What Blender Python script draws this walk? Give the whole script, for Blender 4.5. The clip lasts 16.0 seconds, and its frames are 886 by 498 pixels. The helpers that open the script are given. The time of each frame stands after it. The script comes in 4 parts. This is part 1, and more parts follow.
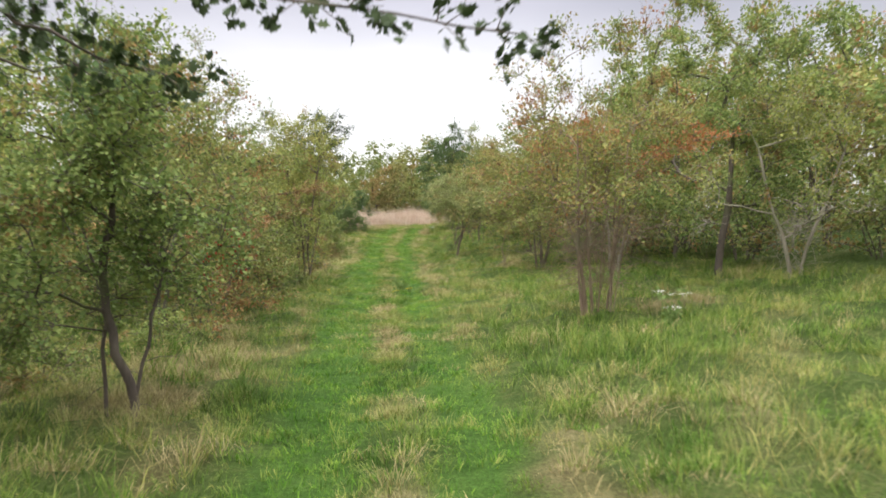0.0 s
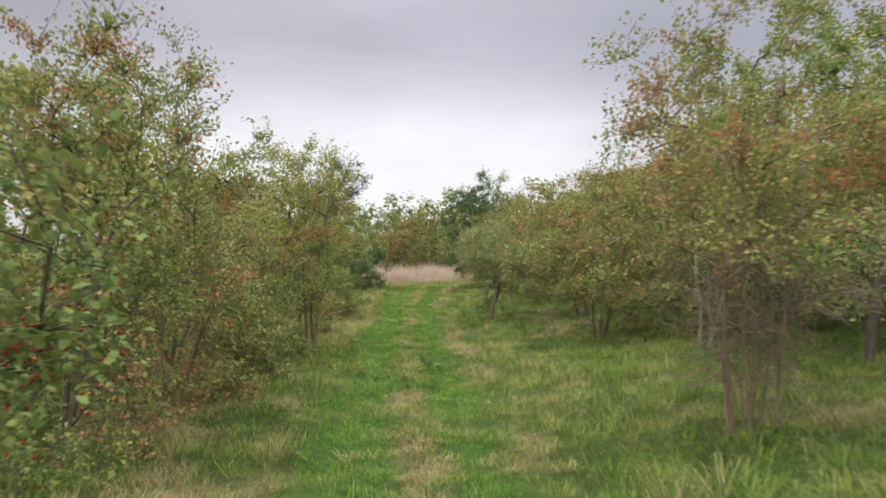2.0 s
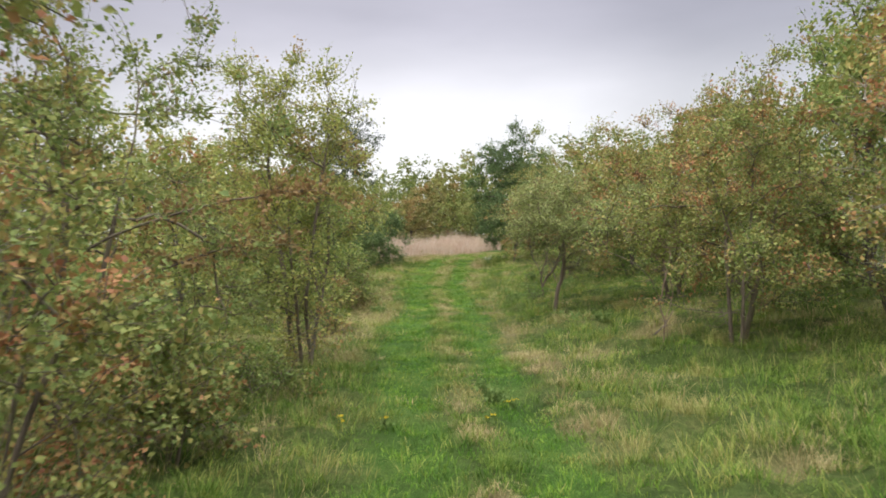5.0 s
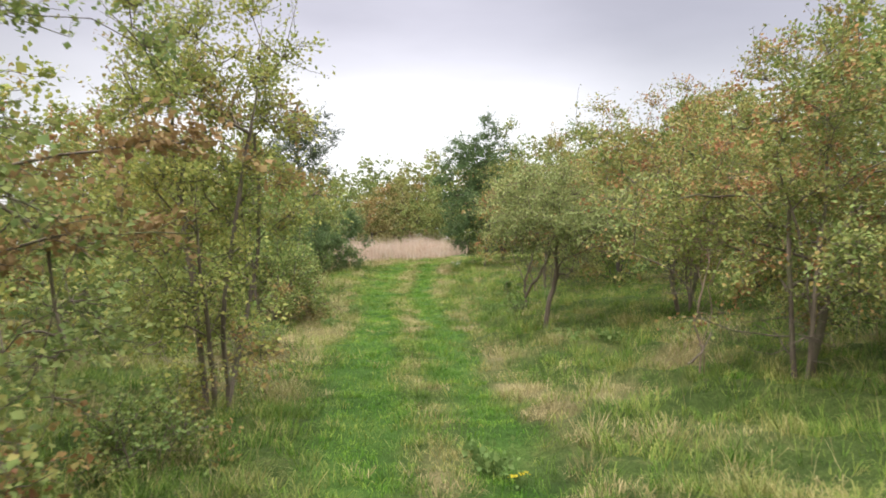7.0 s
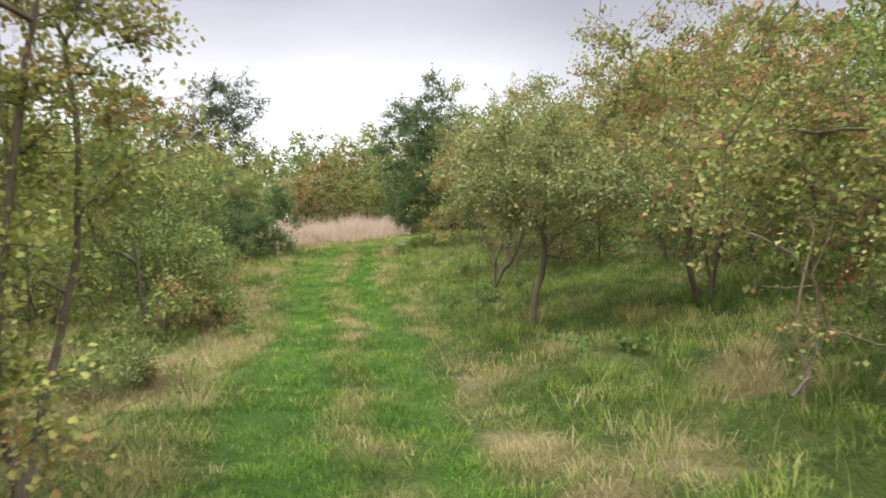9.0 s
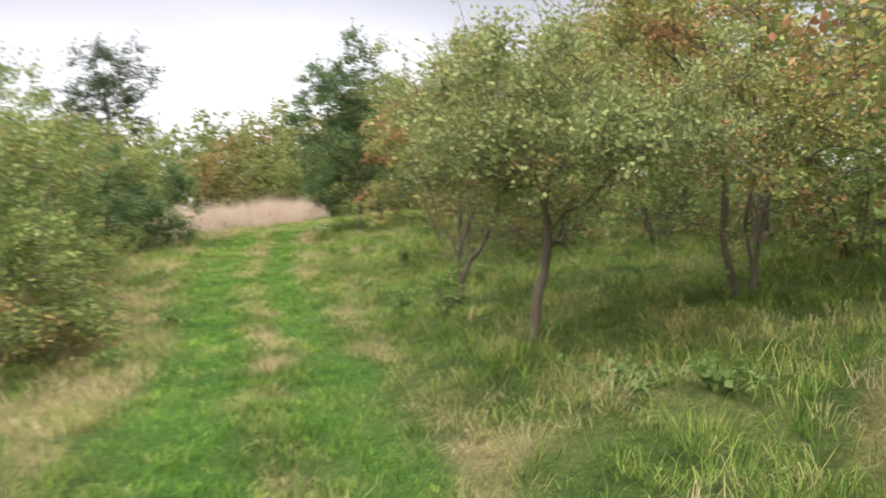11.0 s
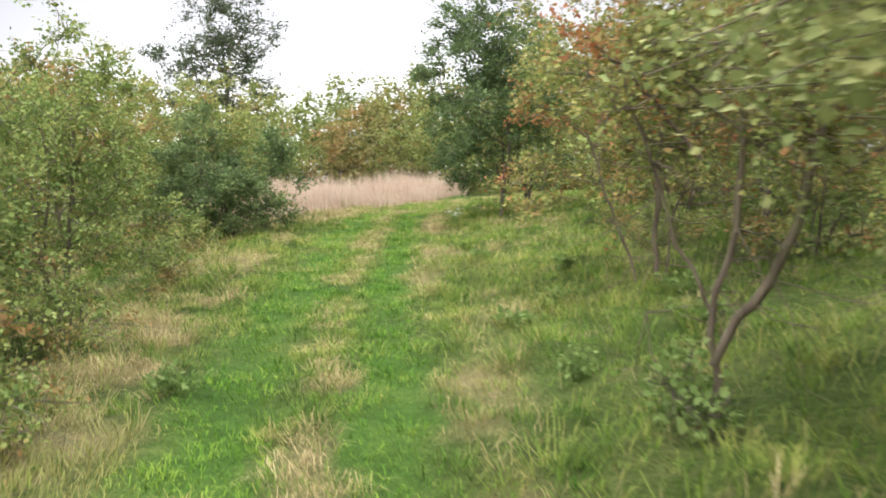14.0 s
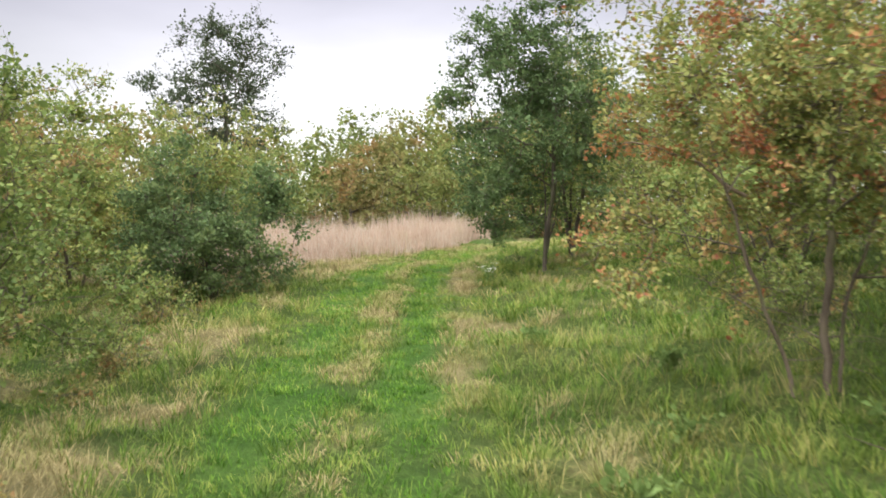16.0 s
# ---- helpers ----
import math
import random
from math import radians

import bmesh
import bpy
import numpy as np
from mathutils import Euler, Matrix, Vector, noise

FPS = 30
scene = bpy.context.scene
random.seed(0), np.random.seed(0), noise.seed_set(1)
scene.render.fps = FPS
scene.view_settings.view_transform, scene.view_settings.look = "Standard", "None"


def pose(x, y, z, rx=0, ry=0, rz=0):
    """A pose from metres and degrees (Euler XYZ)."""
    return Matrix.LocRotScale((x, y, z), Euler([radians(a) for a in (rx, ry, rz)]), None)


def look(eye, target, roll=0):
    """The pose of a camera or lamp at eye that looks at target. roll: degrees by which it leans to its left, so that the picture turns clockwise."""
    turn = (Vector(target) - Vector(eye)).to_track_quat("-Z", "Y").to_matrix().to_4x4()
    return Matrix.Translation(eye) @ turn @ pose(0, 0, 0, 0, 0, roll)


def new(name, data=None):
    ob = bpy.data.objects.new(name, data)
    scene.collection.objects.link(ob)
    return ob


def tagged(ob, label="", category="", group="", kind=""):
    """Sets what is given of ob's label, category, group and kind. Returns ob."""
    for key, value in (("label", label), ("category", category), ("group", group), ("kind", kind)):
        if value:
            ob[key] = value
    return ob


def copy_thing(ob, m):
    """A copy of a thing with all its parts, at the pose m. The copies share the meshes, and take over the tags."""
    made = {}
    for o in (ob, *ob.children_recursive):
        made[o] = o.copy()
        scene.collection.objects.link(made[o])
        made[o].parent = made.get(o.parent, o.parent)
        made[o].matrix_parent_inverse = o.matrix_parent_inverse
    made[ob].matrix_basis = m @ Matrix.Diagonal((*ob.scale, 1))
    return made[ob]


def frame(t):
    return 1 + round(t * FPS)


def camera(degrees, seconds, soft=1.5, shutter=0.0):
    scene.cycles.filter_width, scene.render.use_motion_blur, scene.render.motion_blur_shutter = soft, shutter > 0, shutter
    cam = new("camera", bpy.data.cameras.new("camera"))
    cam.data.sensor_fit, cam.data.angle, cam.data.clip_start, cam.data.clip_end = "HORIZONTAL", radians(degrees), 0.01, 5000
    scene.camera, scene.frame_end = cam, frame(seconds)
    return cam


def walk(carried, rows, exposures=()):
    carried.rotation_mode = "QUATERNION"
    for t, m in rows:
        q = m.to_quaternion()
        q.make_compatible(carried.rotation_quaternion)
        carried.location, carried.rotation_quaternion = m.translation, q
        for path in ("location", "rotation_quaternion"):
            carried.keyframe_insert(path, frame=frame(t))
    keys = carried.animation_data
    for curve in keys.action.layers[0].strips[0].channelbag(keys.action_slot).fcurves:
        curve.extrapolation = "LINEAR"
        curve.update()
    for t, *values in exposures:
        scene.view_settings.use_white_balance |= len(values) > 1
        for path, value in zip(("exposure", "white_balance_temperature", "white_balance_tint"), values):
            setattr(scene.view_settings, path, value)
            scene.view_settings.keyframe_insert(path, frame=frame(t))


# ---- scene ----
cam = camera(57.1, 16.0, soft=1.75, shutter=0.5)
PATH = [
    (0, (0.081, 0.13, 1.409), (0.062, 2.129, 1.355), 0.4),
    (0.5, (-0.068, 0.989, 1.417), (-0.061, 2.987, 1.331), -0.1),
    (1, (-0.097, 1.828, 1.484), (-0.079, 3.826, 1.396), -0.1),
    (1.5, (-0.29, 2.682, 1.506), (-0.309, 4.682, 1.504), 0.6),
    (2, (-0.33, 3.632, 1.419), (-0.39, 5.63, 1.506), 1.6),
    (2.5, (-0.52, 4.629, 1.412), (-0.607, 6.626, 1.461), 2.5),
    (3, (-0.609, 5.55, 1.466), (-0.738, 7.546, 1.479), 2.0),
    (3.2, (-0.68, 5.846, 1.519), (-0.838, 7.84, 1.508), 1.6),
    (5.5, (-1.116, 9.206, 1.564), (-1.171, 11.205, 1.578), -1.0),
    (6, (-1.196, 9.828, 1.494), (-1.194, 11.828, 1.477), -0.8),
    (6.5, (-1.159, 10.51, 1.524), (-1.14, 12.51, 1.492), -0.5),
    (7, (-1.226, 11.105, 1.522), (-1.22, 13.105, 1.546), 0.4),
    (7.5, (-1.212, 11.845, 1.514), (-1.208, 13.844, 1.521), 0.1),
    (8, (-1.317, 12.658, 1.503), (-1.296, 14.658, 1.517), -0.8),
    (8.5, (-1.344, 13.422, 1.504), (-1.245, 15.419, 1.524), -1.3),
    (8.7, (-1.297, 13.729, 1.533), (-1.171, 15.725, 1.522), -1.3),
    (10.8, (-1.411, 16.613, 1.562), (-1.125, 18.591, 1.492), -3.3),
    (11, (-1.405, 16.9, 1.559), (-1.048, 18.867, 1.475), -2.9),
    (11.5, (-1.342, 17.695, 1.572), (-0.797, 19.615, 1.451), -3.1),
    (12, (-1.184, 18.362, 1.623), (-0.596, 20.27, 1.51), -3.0),
    (12.5, (-1.083, 19.091, 1.685), (-0.642, 21.041, 1.62), -2.3),
    (13, (-0.98, 19.722, 1.67), (-0.699, 21.701, 1.609), -1.8),
    (13.5, (-0.996, 20.343, 1.622), (-0.868, 22.335, 1.498), -0.7),
    (14, (-1.085, 21.097, 1.697), (-1.069, 23.093, 1.568), -1.4),
    (14.5, (-1.168, 21.791, 1.734), (-1.188, 23.787, 1.603), -1.6),
    (15, (-1.214, 22.446, 1.783), (-1.217, 24.442, 1.66), -2.2),
    (15.5, (-1.232, 23.185, 1.866), (-1.233, 25.183, 1.784), -2.0),
    (16, (-1.318, 23.895, 1.913), (-1.332, 25.895, 1.875), -1.4),
]
EXPOSURE = [(0.0, 0.44), (1.5, 0.50), (2.0, 0.14), (2.5, 0.16), (3.0, 0.26), (5.5, 0.24), (6.0, 0.18), (6.5, 0.56), (7.0, 0.50), (7.5, 0.38), (8.5, 0.42), (11.0, 0.62), (12.5, 0.95), (14.0, 0.78), (16.0, 0.6)]
walk(cam, [(t, look(eye, target, roll)) for t, eye, target, roll in PATH], EXPOSURE)

# ---- light ----
SUN_EL, SUN_AZ = radians(38), radians(-145)
world = bpy.data.worlds.new("overcast_sky")
scene.world = world
world.use_nodes = True


def link_nodes(tree, a, out, b, inp):
    tree.links.new(a.outputs[out], b.inputs[inp])


def build_sky(tree):
    tree.nodes.clear()
    out = tree.nodes.new("ShaderNodeOutputWorld")
    back = tree.nodes.new("ShaderNodeBackground")
    sky = tree.nodes.new("ShaderNodeTexSky")
    sky.sky_type, sky.sun_disc = "NISHITA", False
    sky.sun_elevation, sky.sun_rotation = SUN_EL, SUN_AZ
    sky.dust_density, sky.air_density = 3.0, 1.0
    dim = tree.nodes.new("ShaderNodeVectorMath")
    dim.operation = "SCALE"
    dim.inputs["Scale"].default_value = 0.02
    link_nodes(tree, sky, 0, dim, 0)
    coord = tree.nodes.new("ShaderNodeTexCoord")
    split = tree.nodes.new("ShaderNodeSeparateXYZ")
    link_nodes(tree, coord, "Generated", split, 0)
    # an overcast dome: pale at the horizon, a grey bank above it, brightest overhead
    ramp = tree.nodes.new("ShaderNodeValToRGB")
    ramp.color_ramp.interpolation = "EASE"
    stops = [(0.0, (0.66, 0.65, 0.65)), (0.13, (0.59, 0.58, 0.595)), (0.29, (0.335, 0.32, 0.36)), (0.42, (0.48, 0.46, 0.51)), (1.0, (1.0, 1.0, 1.0))]
    for i, (at, c) in enumerate(stops):
        e = ramp.color_ramp.elements[i] if i < 2 else ramp.color_ramp.elements.new(at)
        e.position, e.color = at, (*c, 1)
    link_nodes(tree, split, 2, ramp, 0)
    zen = tree.nodes.new("ShaderNodeMapRange")
    zen.inputs["From Min"].default_value, zen.inputs["From Max"].default_value = 0.38, 0.95
    zen.inputs["To Min"].default_value, zen.inputs["To Max"].default_value = 1.0, ZENITH
    link_nodes(tree, split, 2, zen, 0)
    # soft cloud texture
    flat = tree.nodes.new("ShaderNodeMapping")
    flat.inputs["Scale"].default_value = (1.3, 1.3, 4.5)
    link_nodes(tree, coord, "Generated", flat, 0)
    cloud = tree.nodes.new("ShaderNodeTexNoise")
    cloud.inputs["Scale"].default_value, cloud.inputs["Detail"].default_value = 1.9, 5
    cloud.inputs["Roughness"].default_value = 0.5
    link_nodes(tree, flat, 0, cloud, 0)
    shade = tree.nodes.new("ShaderNodeMapRange")
    shade.inputs["From Min"].default_value, shade.inputs["From Max"].default_value = 0.3, 0.7
    shade.inputs["To Min"].default_value, shade.inputs["To Max"].default_value = 0.87, 1.13
    link_nodes(tree, cloud, 0, shade, 0)
    # thinner cloud low over the end of the path
    dot = tree.nodes.new("ShaderNodeVectorMath")
    dot.operation = "DOT_PRODUCT"
    low = radians(9)
    dot.inputs[1].default_value = (-0.12 * math.cos(low), math.cos(low), math.sin(low))
    link_nodes(tree, coord, "Generated", dot, 0)
    glow = tree.nodes.new("ShaderNodeMapRange")
    glow.interpolation_type = "SMOOTHSTEP"
    glow.inputs["From Min"].default_value, glow.inputs["From Max"].default_value = 0.93, 1.0
    glow.inputs["To Min"].default_value, glow.inputs["To Max"].default_value = 1.0, 1.42
    link_nodes(tree, dot, "Value", glow, 0)
    m1 = tree.nodes.new("ShaderNodeMath")
    m1.operation = "MULTIPLY"
    link_nodes(tree, zen, 0, m1, 0)
    link_nodes(tree, shade, 0, m1, 1)
    m2 = tree.nodes.new("ShaderNodeMath")
    m2.operation = "MULTIPLY"
    link_nodes(tree, m1, 0, m2, 0)
    link_nodes(tree, glow, 0, m2, 1)
    tint = tree.nodes.new("ShaderNodeVectorMath")
    tint.operation = "SCALE"
    link_nodes(tree, ramp, 0, tint, 0)
    link_nodes(tree, m2, 0, tint, "Scale")
    both = tree.nodes.new("ShaderNodeVectorMath")
    both.operation = "ADD"
    link_nodes(tree, tint, 0, both, 0)
    link_nodes(tree, dim, 0, both, 1)
    link_nodes(tree, both, 0, back, "Color")
    back.inputs["Strength"].default_value = 1.0
    link_nodes(tree, back, 0, out, 0)


ZENITH = 4.0
build_sky(world.node_tree)
sun = new("sun", bpy.data.lights.new("sun", "SUN"))
sun.data.energy, sun.data.angle, sun.data.color = 1.5, radians(40), (1.0, 0.96, 0.9)
sun.matrix_world = look((40 * math.sin(SUN_AZ), 40 * math.cos(SUN_AZ), 40 * math.tan(SUN_EL)), (0, 0, 0))

# ---- materials ----


def node_mat(name, rough=0.8, spec=0.2):
    m = bpy.data.materials.new(name)
    m.use_nodes = True
    t = m.node_tree
    b = t.nodes["Principled BSDF"]
    b.inputs["Roughness"].default_value = rough
    b.inputs["Specular IOR Level"].default_value = spec
    return m, t, b


def noise_at(t, scale, detail=3, coord="Object", rough=0.55, stretch=None):
    c = t.nodes.new("ShaderNodeTexCoord")
    n = t.nodes.new("ShaderNodeTexNoise")
    n.inputs["Scale"].default_value, n.inputs["Detail"].default_value, n.inputs["Roughness"].default_value = scale, detail, rough
    if stretch:
        mp = t.nodes.new("ShaderNodeMapping")
        mp.inputs["Scale"].default_value = stretch
        link_nodes(t, c, coord, mp, 0)
        link_nodes(t, mp, 0, n, 0)
    else:
        link_nodes(t, c, coord, n, 0)
    return n


def ramp_of(t, stops):
    r = t.nodes.new("ShaderNodeValToRGB")
    for i, (at, c) in enumerate(stops):
        e = r.color_ramp.elements[i] if i < 2 else r.color_ramp.elements.new(at)
        e.position, e.color = at, (*c, 1)
    return r


def mix_rgb(t, fac, a, b, blend="MIX"):
    m = t.nodes.new("ShaderNodeMix")
    m.data_type, m.blend_type = "RGBA", blend
    if isinstance(fac, float):
        m.inputs["Factor"].default_value = fac
    else:
        t.links.new(fac, m.inputs["Factor"])
    t.links.new(a, m.inputs[6])
    t.links.new(b, m.inputs[7])
    return m.outputs[2]


def math_of(t, op, a, b):
    m = t.nodes.new("ShaderNodeMath")
    m.operation = op
    for i, v in enumerate((a, b)):
        if isinstance(v, (int, float)):
            m.inputs[i].default_value = v
        else:
            t.links.new(v, m.inputs[i])
    return m.outputs[0]


def leaf_mat(name, stops, patch=None, patch_from=0.6, patch_scale=0.8, through_light=0.4, own=0.14):
    """Leaves: each one takes its own colour, and whole sprays turn to the patch colours together."""
    m, t, b = node_mat(name, 0.7, 0.16)
    geo = t.nodes.new("ShaderNodeNewGeometry")
    info = t.nodes.new("ShaderNodeObjectInfo")
    big = noise_at(t, 1.1, 2)
    spray = noise_at(t, 3.6, 2)
    fac = math_of(t, "ADD", math_of(t, "MULTIPLY", geo.outputs["Random Per Island"], 0.4), math_of(t, "MULTIPLY", math_of(t, "ADD", big.outputs[0], spray.outputs[0]), 0.5))
    fac = math_of(t, "ADD", fac, math_of(t, "MULTIPLY", info.outputs["Random"], own))
    r = ramp_of(t, stops)
    t.links.new(math_of(t, "SUBTRACT", fac, 0.15 + own * 0.5), r.inputs[0])
    col = r.outputs[0]
    if patch:
        pn = noise_at(t, patch_scale, 3, rough=0.6)
        pr = t.nodes.new("ShaderNodeMapRange")
        pr.inputs["From Min"].default_value, pr.inputs["From Max"].default_value = patch_from, patch_from + 0.08
        t.links.new(math_of(t, "ADD", pn.outputs[0], math_of(t, "MULTIPLY", geo.outputs["Random Per Island"], 0.06)), pr.inputs[0])
        r2 = ramp_of(t, patch)
        t.links.new(geo.outputs["Random Per Island"], r2.inputs[0])
        col = mix_rgb(t, pr.outputs[0], col, r2.outputs[0])
    t.links.new(col, b.inputs["Base Color"])
    tr = t.nodes.new("ShaderNodeBsdfTranslucent")
    t.links.new(col, tr.inputs["Color"])
    mx = t.nodes.new("ShaderNodeMixShader")
    mx.inputs[0].default_value = through_light
    out = t.nodes["Material Output"]
    link_nodes(t, b, 0, mx, 1)
    link_nodes(t, tr, 0, mx, 2)
    link_nodes(t, mx, 0, out, 0)
    return m


def bark_mat(name, dark, light, moss=None):
    m, t, b = node_mat(name, 0.9, 0.15)
    n = noise_at(t, 9, 6, stretch=(1, 1, 0.25), rough=0.65)
    r = ramp_of(t, [(0.3, dark), (0.7, light)])
    link_nodes(t, n, 0, r, 0)
    col = r.outputs[0]
    if moss:
        mn = noise_at(t, 2.2, 4)
        mr = t.nodes.new("ShaderNodeMapRange")
        mr.inputs["From Min"].default_value, mr.inputs["From Max"].default_value = 0.5, 0.66
        t.links.new(mn.outputs[0], mr.inputs[0])
        mc = t.nodes.new("ShaderNodeRGB")
        mc.outputs[0].default_value = (*moss, 1)
        col = mix_rgb(t, mr.outputs[0], col, mc.outputs[0])
    t.links.new(col, b.inputs["Base Color"])
    bump = t.nodes.new("ShaderNodeBump")
    bump.inputs["Strength"].default_value, bump.inputs["Distance"].default_value = 0.7, 0.02
    link_nodes(t, n, 0, bump, "Height")
    link_nodes(t, bump, 0, b, "Normal")
    return m


GREEN = [(0.12, (0.090, 0.140, 0.043)), (0.4, (0.167, 0.237, 0.070)), (0.65, (0.262, 0.311, 0.092)), (0.85, (0.396, 0.363, 0.115)), (1.0, (0.359, 0.235, 0.099))]
DARKGREEN = [(0.15, (0.058, 0.100, 0.043)), (0.55, (0.115, 0.176, 0.068)), (0.9, (0.200, 0.258, 0.092)), (1.0, (0.240, 0.230, 0.088))]
YELLOWGREEN = [(0.1, (0.130, 0.178, 0.053)), (0.4, (0.240, 0.290, 0.080)), (0.7, (0.385, 0.385, 0.112)), (0.9, (0.510, 0.405, 0.130)), (1.0, (0.390, 0.225, 0.096))]
RUSTY = [(0.1, (0.096, 0.138, 0.046)), (0.38, (0.181, 0.237, 0.071)), (0.6, (0.284, 0.297, 0.090)), (0.8, (0.378, 0.284, 0.101)), (1.0, (0.344, 0.176, 0.073))]
PALE = [(0.1, (0.145, 0.189, 0.072)), (0.45, (0.242, 0.286, 0.106)), (0.75, (0.361, 0.361, 0.145)), (1.0, (0.405, 0.317, 0.123))]
ORANGE = [(0.0, (0.42, 0.30, 0.12)), (0.4, (0.41, 0.225, 0.10)), (0.8, (0.37, 0.17, 0.085)), (1.0, (0.27, 0.12, 0.07))]
BROWN = [(0.0, (0.27, 0.20, 0.085)), (0.6, (0.36, 0.235, 0.095)), (1.0, (0.30, 0.175, 0.08))]
M_GREEN = leaf_mat("leaf_green", GREEN, BROWN, 0.60, 1.3, through_light=0.27)
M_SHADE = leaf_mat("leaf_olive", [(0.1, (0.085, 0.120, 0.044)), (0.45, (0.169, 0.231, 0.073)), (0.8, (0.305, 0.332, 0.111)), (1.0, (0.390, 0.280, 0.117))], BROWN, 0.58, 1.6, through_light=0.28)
M_DARK = leaf_mat("leaf_dark_green", DARKGREEN, through_light=0.3)
M_BIRCH = leaf_mat("leaf_birch", [(0.1, (0.045, 0.066, 0.038)), (0.7, (0.095, 0.125, 0.066)), (1.0, (0.16, 0.15, 0.08))], through_light=0.2)
M_YEL = leaf_mat("leaf_yellow_green", YELLOWGREEN, BROWN, 0.58, 1.3, through_light=0.32)
M_RUST = leaf_mat("leaf_rusty", RUSTY, ORANGE, 0.56, 1.8, through_light=0.24)
M_PALEG = leaf_mat("leaf_pale_green", PALE, ORANGE, 0.65, 1.5, through_light=0.28)
M_ORANGE = leaf_mat("leaf_orange", RUSTY, ORANGE, 0.57, 1.6, through_light=0.32)
RED = [(0.0, (0.410, 0.240, 0.095)), (0.5, (0.400, 0.165, 0.075)), (1.0, (0.290, 0.105, 0.060))]
M_REDTIP = leaf_mat("leaf_red_tipped", RUSTY, RED, 0.57, 2.4, through_light=0.24)
M_FAR = leaf_mat("leaf_far", [(0.05, (0.082, 0.120, 0.044)), (0.4, (0.170, 0.222, 0.068)), (0.7, (0.270, 0.285, 0.090)), (0.9, (0.270, 0.215, 0.080)), (1.0, (0.264, 0.163, 0.080))], BROWN, 0.58, 0.35, own=0.45, through_light=0.3)
M_FARRUST = leaf_mat("leaf_far_rusty", [(0.05, (0.095, 0.118, 0.045)), (0.4, (0.200, 0.218, 0.075)), (0.7, (0.300, 0.265, 0.100)), (1.0, (0.330, 0.215, 0.100))], BROWN, 0.55, 0.6, own=0.4, through_light=0.3)
M_SPRAY = leaf_mat("leaf_autumn_spray", [(0.0, (0.42, 0.26, 0.09)), (0.4, (0.43, 0.22, 0.09)), (0.75, (0.40, 0.165, 0.075)), (1.0, (0.32, 0.09, 0.05))], through_light=0.4)
M_BROWNSPRAY = leaf_mat("leaf_brown_spray", [(0.0, (0.22, 0.20, 0.08)), (0.4, (0.29, 0.21, 0.09)), (1.0, (0.27, 0.15, 0.075))], through_light=0.3)
M_BERRY = leaf_mat("berry_red", [(0.0, (0.30, 0.02, 0.02)), (1.0, (0.42, 0.05, 0.03))], through_light=0.05)
M_BARK = bark_mat("bark_brown", (0.08, 0.064, 0.05), (0.21, 0.17, 0.13), (0.15, 0.155, 0.08))
M_BARKD = bark_mat("bark_dark", (0.055, 0.046, 0.04), (0.16, 0.132, 0.108), (0.11, 0.12, 0.06))
M_TAN = bark_mat("bark_tan", (0.12, 0.088, 0.065), (0.29, 0.215, 0.155), (0.17, 0.16, 0.10))
M_PALE = bark_mat("bark_pale", (0.17, 0.15, 0.12), (0.38, 0.34, 0.28), (0.2, 0.21, 0.12))


def grass_mat(name, stops, patch, lo, hi, through_light=0.3):
    m, t, b = node_mat(name, 0.75, 0.12)
    geo = t.nodes.new("ShaderNodeNewGeometry")
    n = noise_at(t, 0.55, 4)
    clump = noise_at(t, 2.4, 3, rough=0.6)
    tuft = noise_at(t, 6.5, 2)
    r = ramp_of(t, stops)
    wide = math_of(t, "ADD", math_of(t, "MULTIPLY", n.outputs[0], 0.6), math_of(t, "MULTIPLY", clump.outputs[0], 1.3))
    fine = math_of(t, "ADD", math_of(t, "MULTIPLY", tuft.outputs[0], 1.2), math_of(t, "MULTIPLY", geo.outputs["Random Per Island"], 0.45))
    t.links.new(math_of(t, "SUBTRACT", math_of(t, "ADD", wide, fine), 1.27), r.inputs[0])
    n2 = noise_at(t, 1.1, 4)
    mr = t.nodes.new("ShaderNodeMapRange")
    mr.inputs["From Min"].default_value, mr.inputs["From Max"].default_value = lo, hi
    t.links.new(n2.outputs[0], mr.inputs[0])
    r2 = ramp_of(t, patch)
    t.links.new(geo.outputs["Random Per Island"], r2.inputs[0])
    col = mix_rgb(t, mr.outputs[0], r.outputs[0], r2.outputs[0])
    t.links.new(col, b.inputs["Base Color"])
    tr = t.nodes.new("ShaderNodeBsdfTranslucent")
    t.links.new(col, tr.inputs["Color"])
    mx = t.nodes.new("ShaderNodeMixShader")
    mx.inputs[0].default_value = through_light
    link_nodes(t, b, 0, mx, 1)
    link_nodes(t, tr, 0, mx, 2)
    link_nodes(t, mx, 0, t.nodes["Material Output"], 0)
    return m


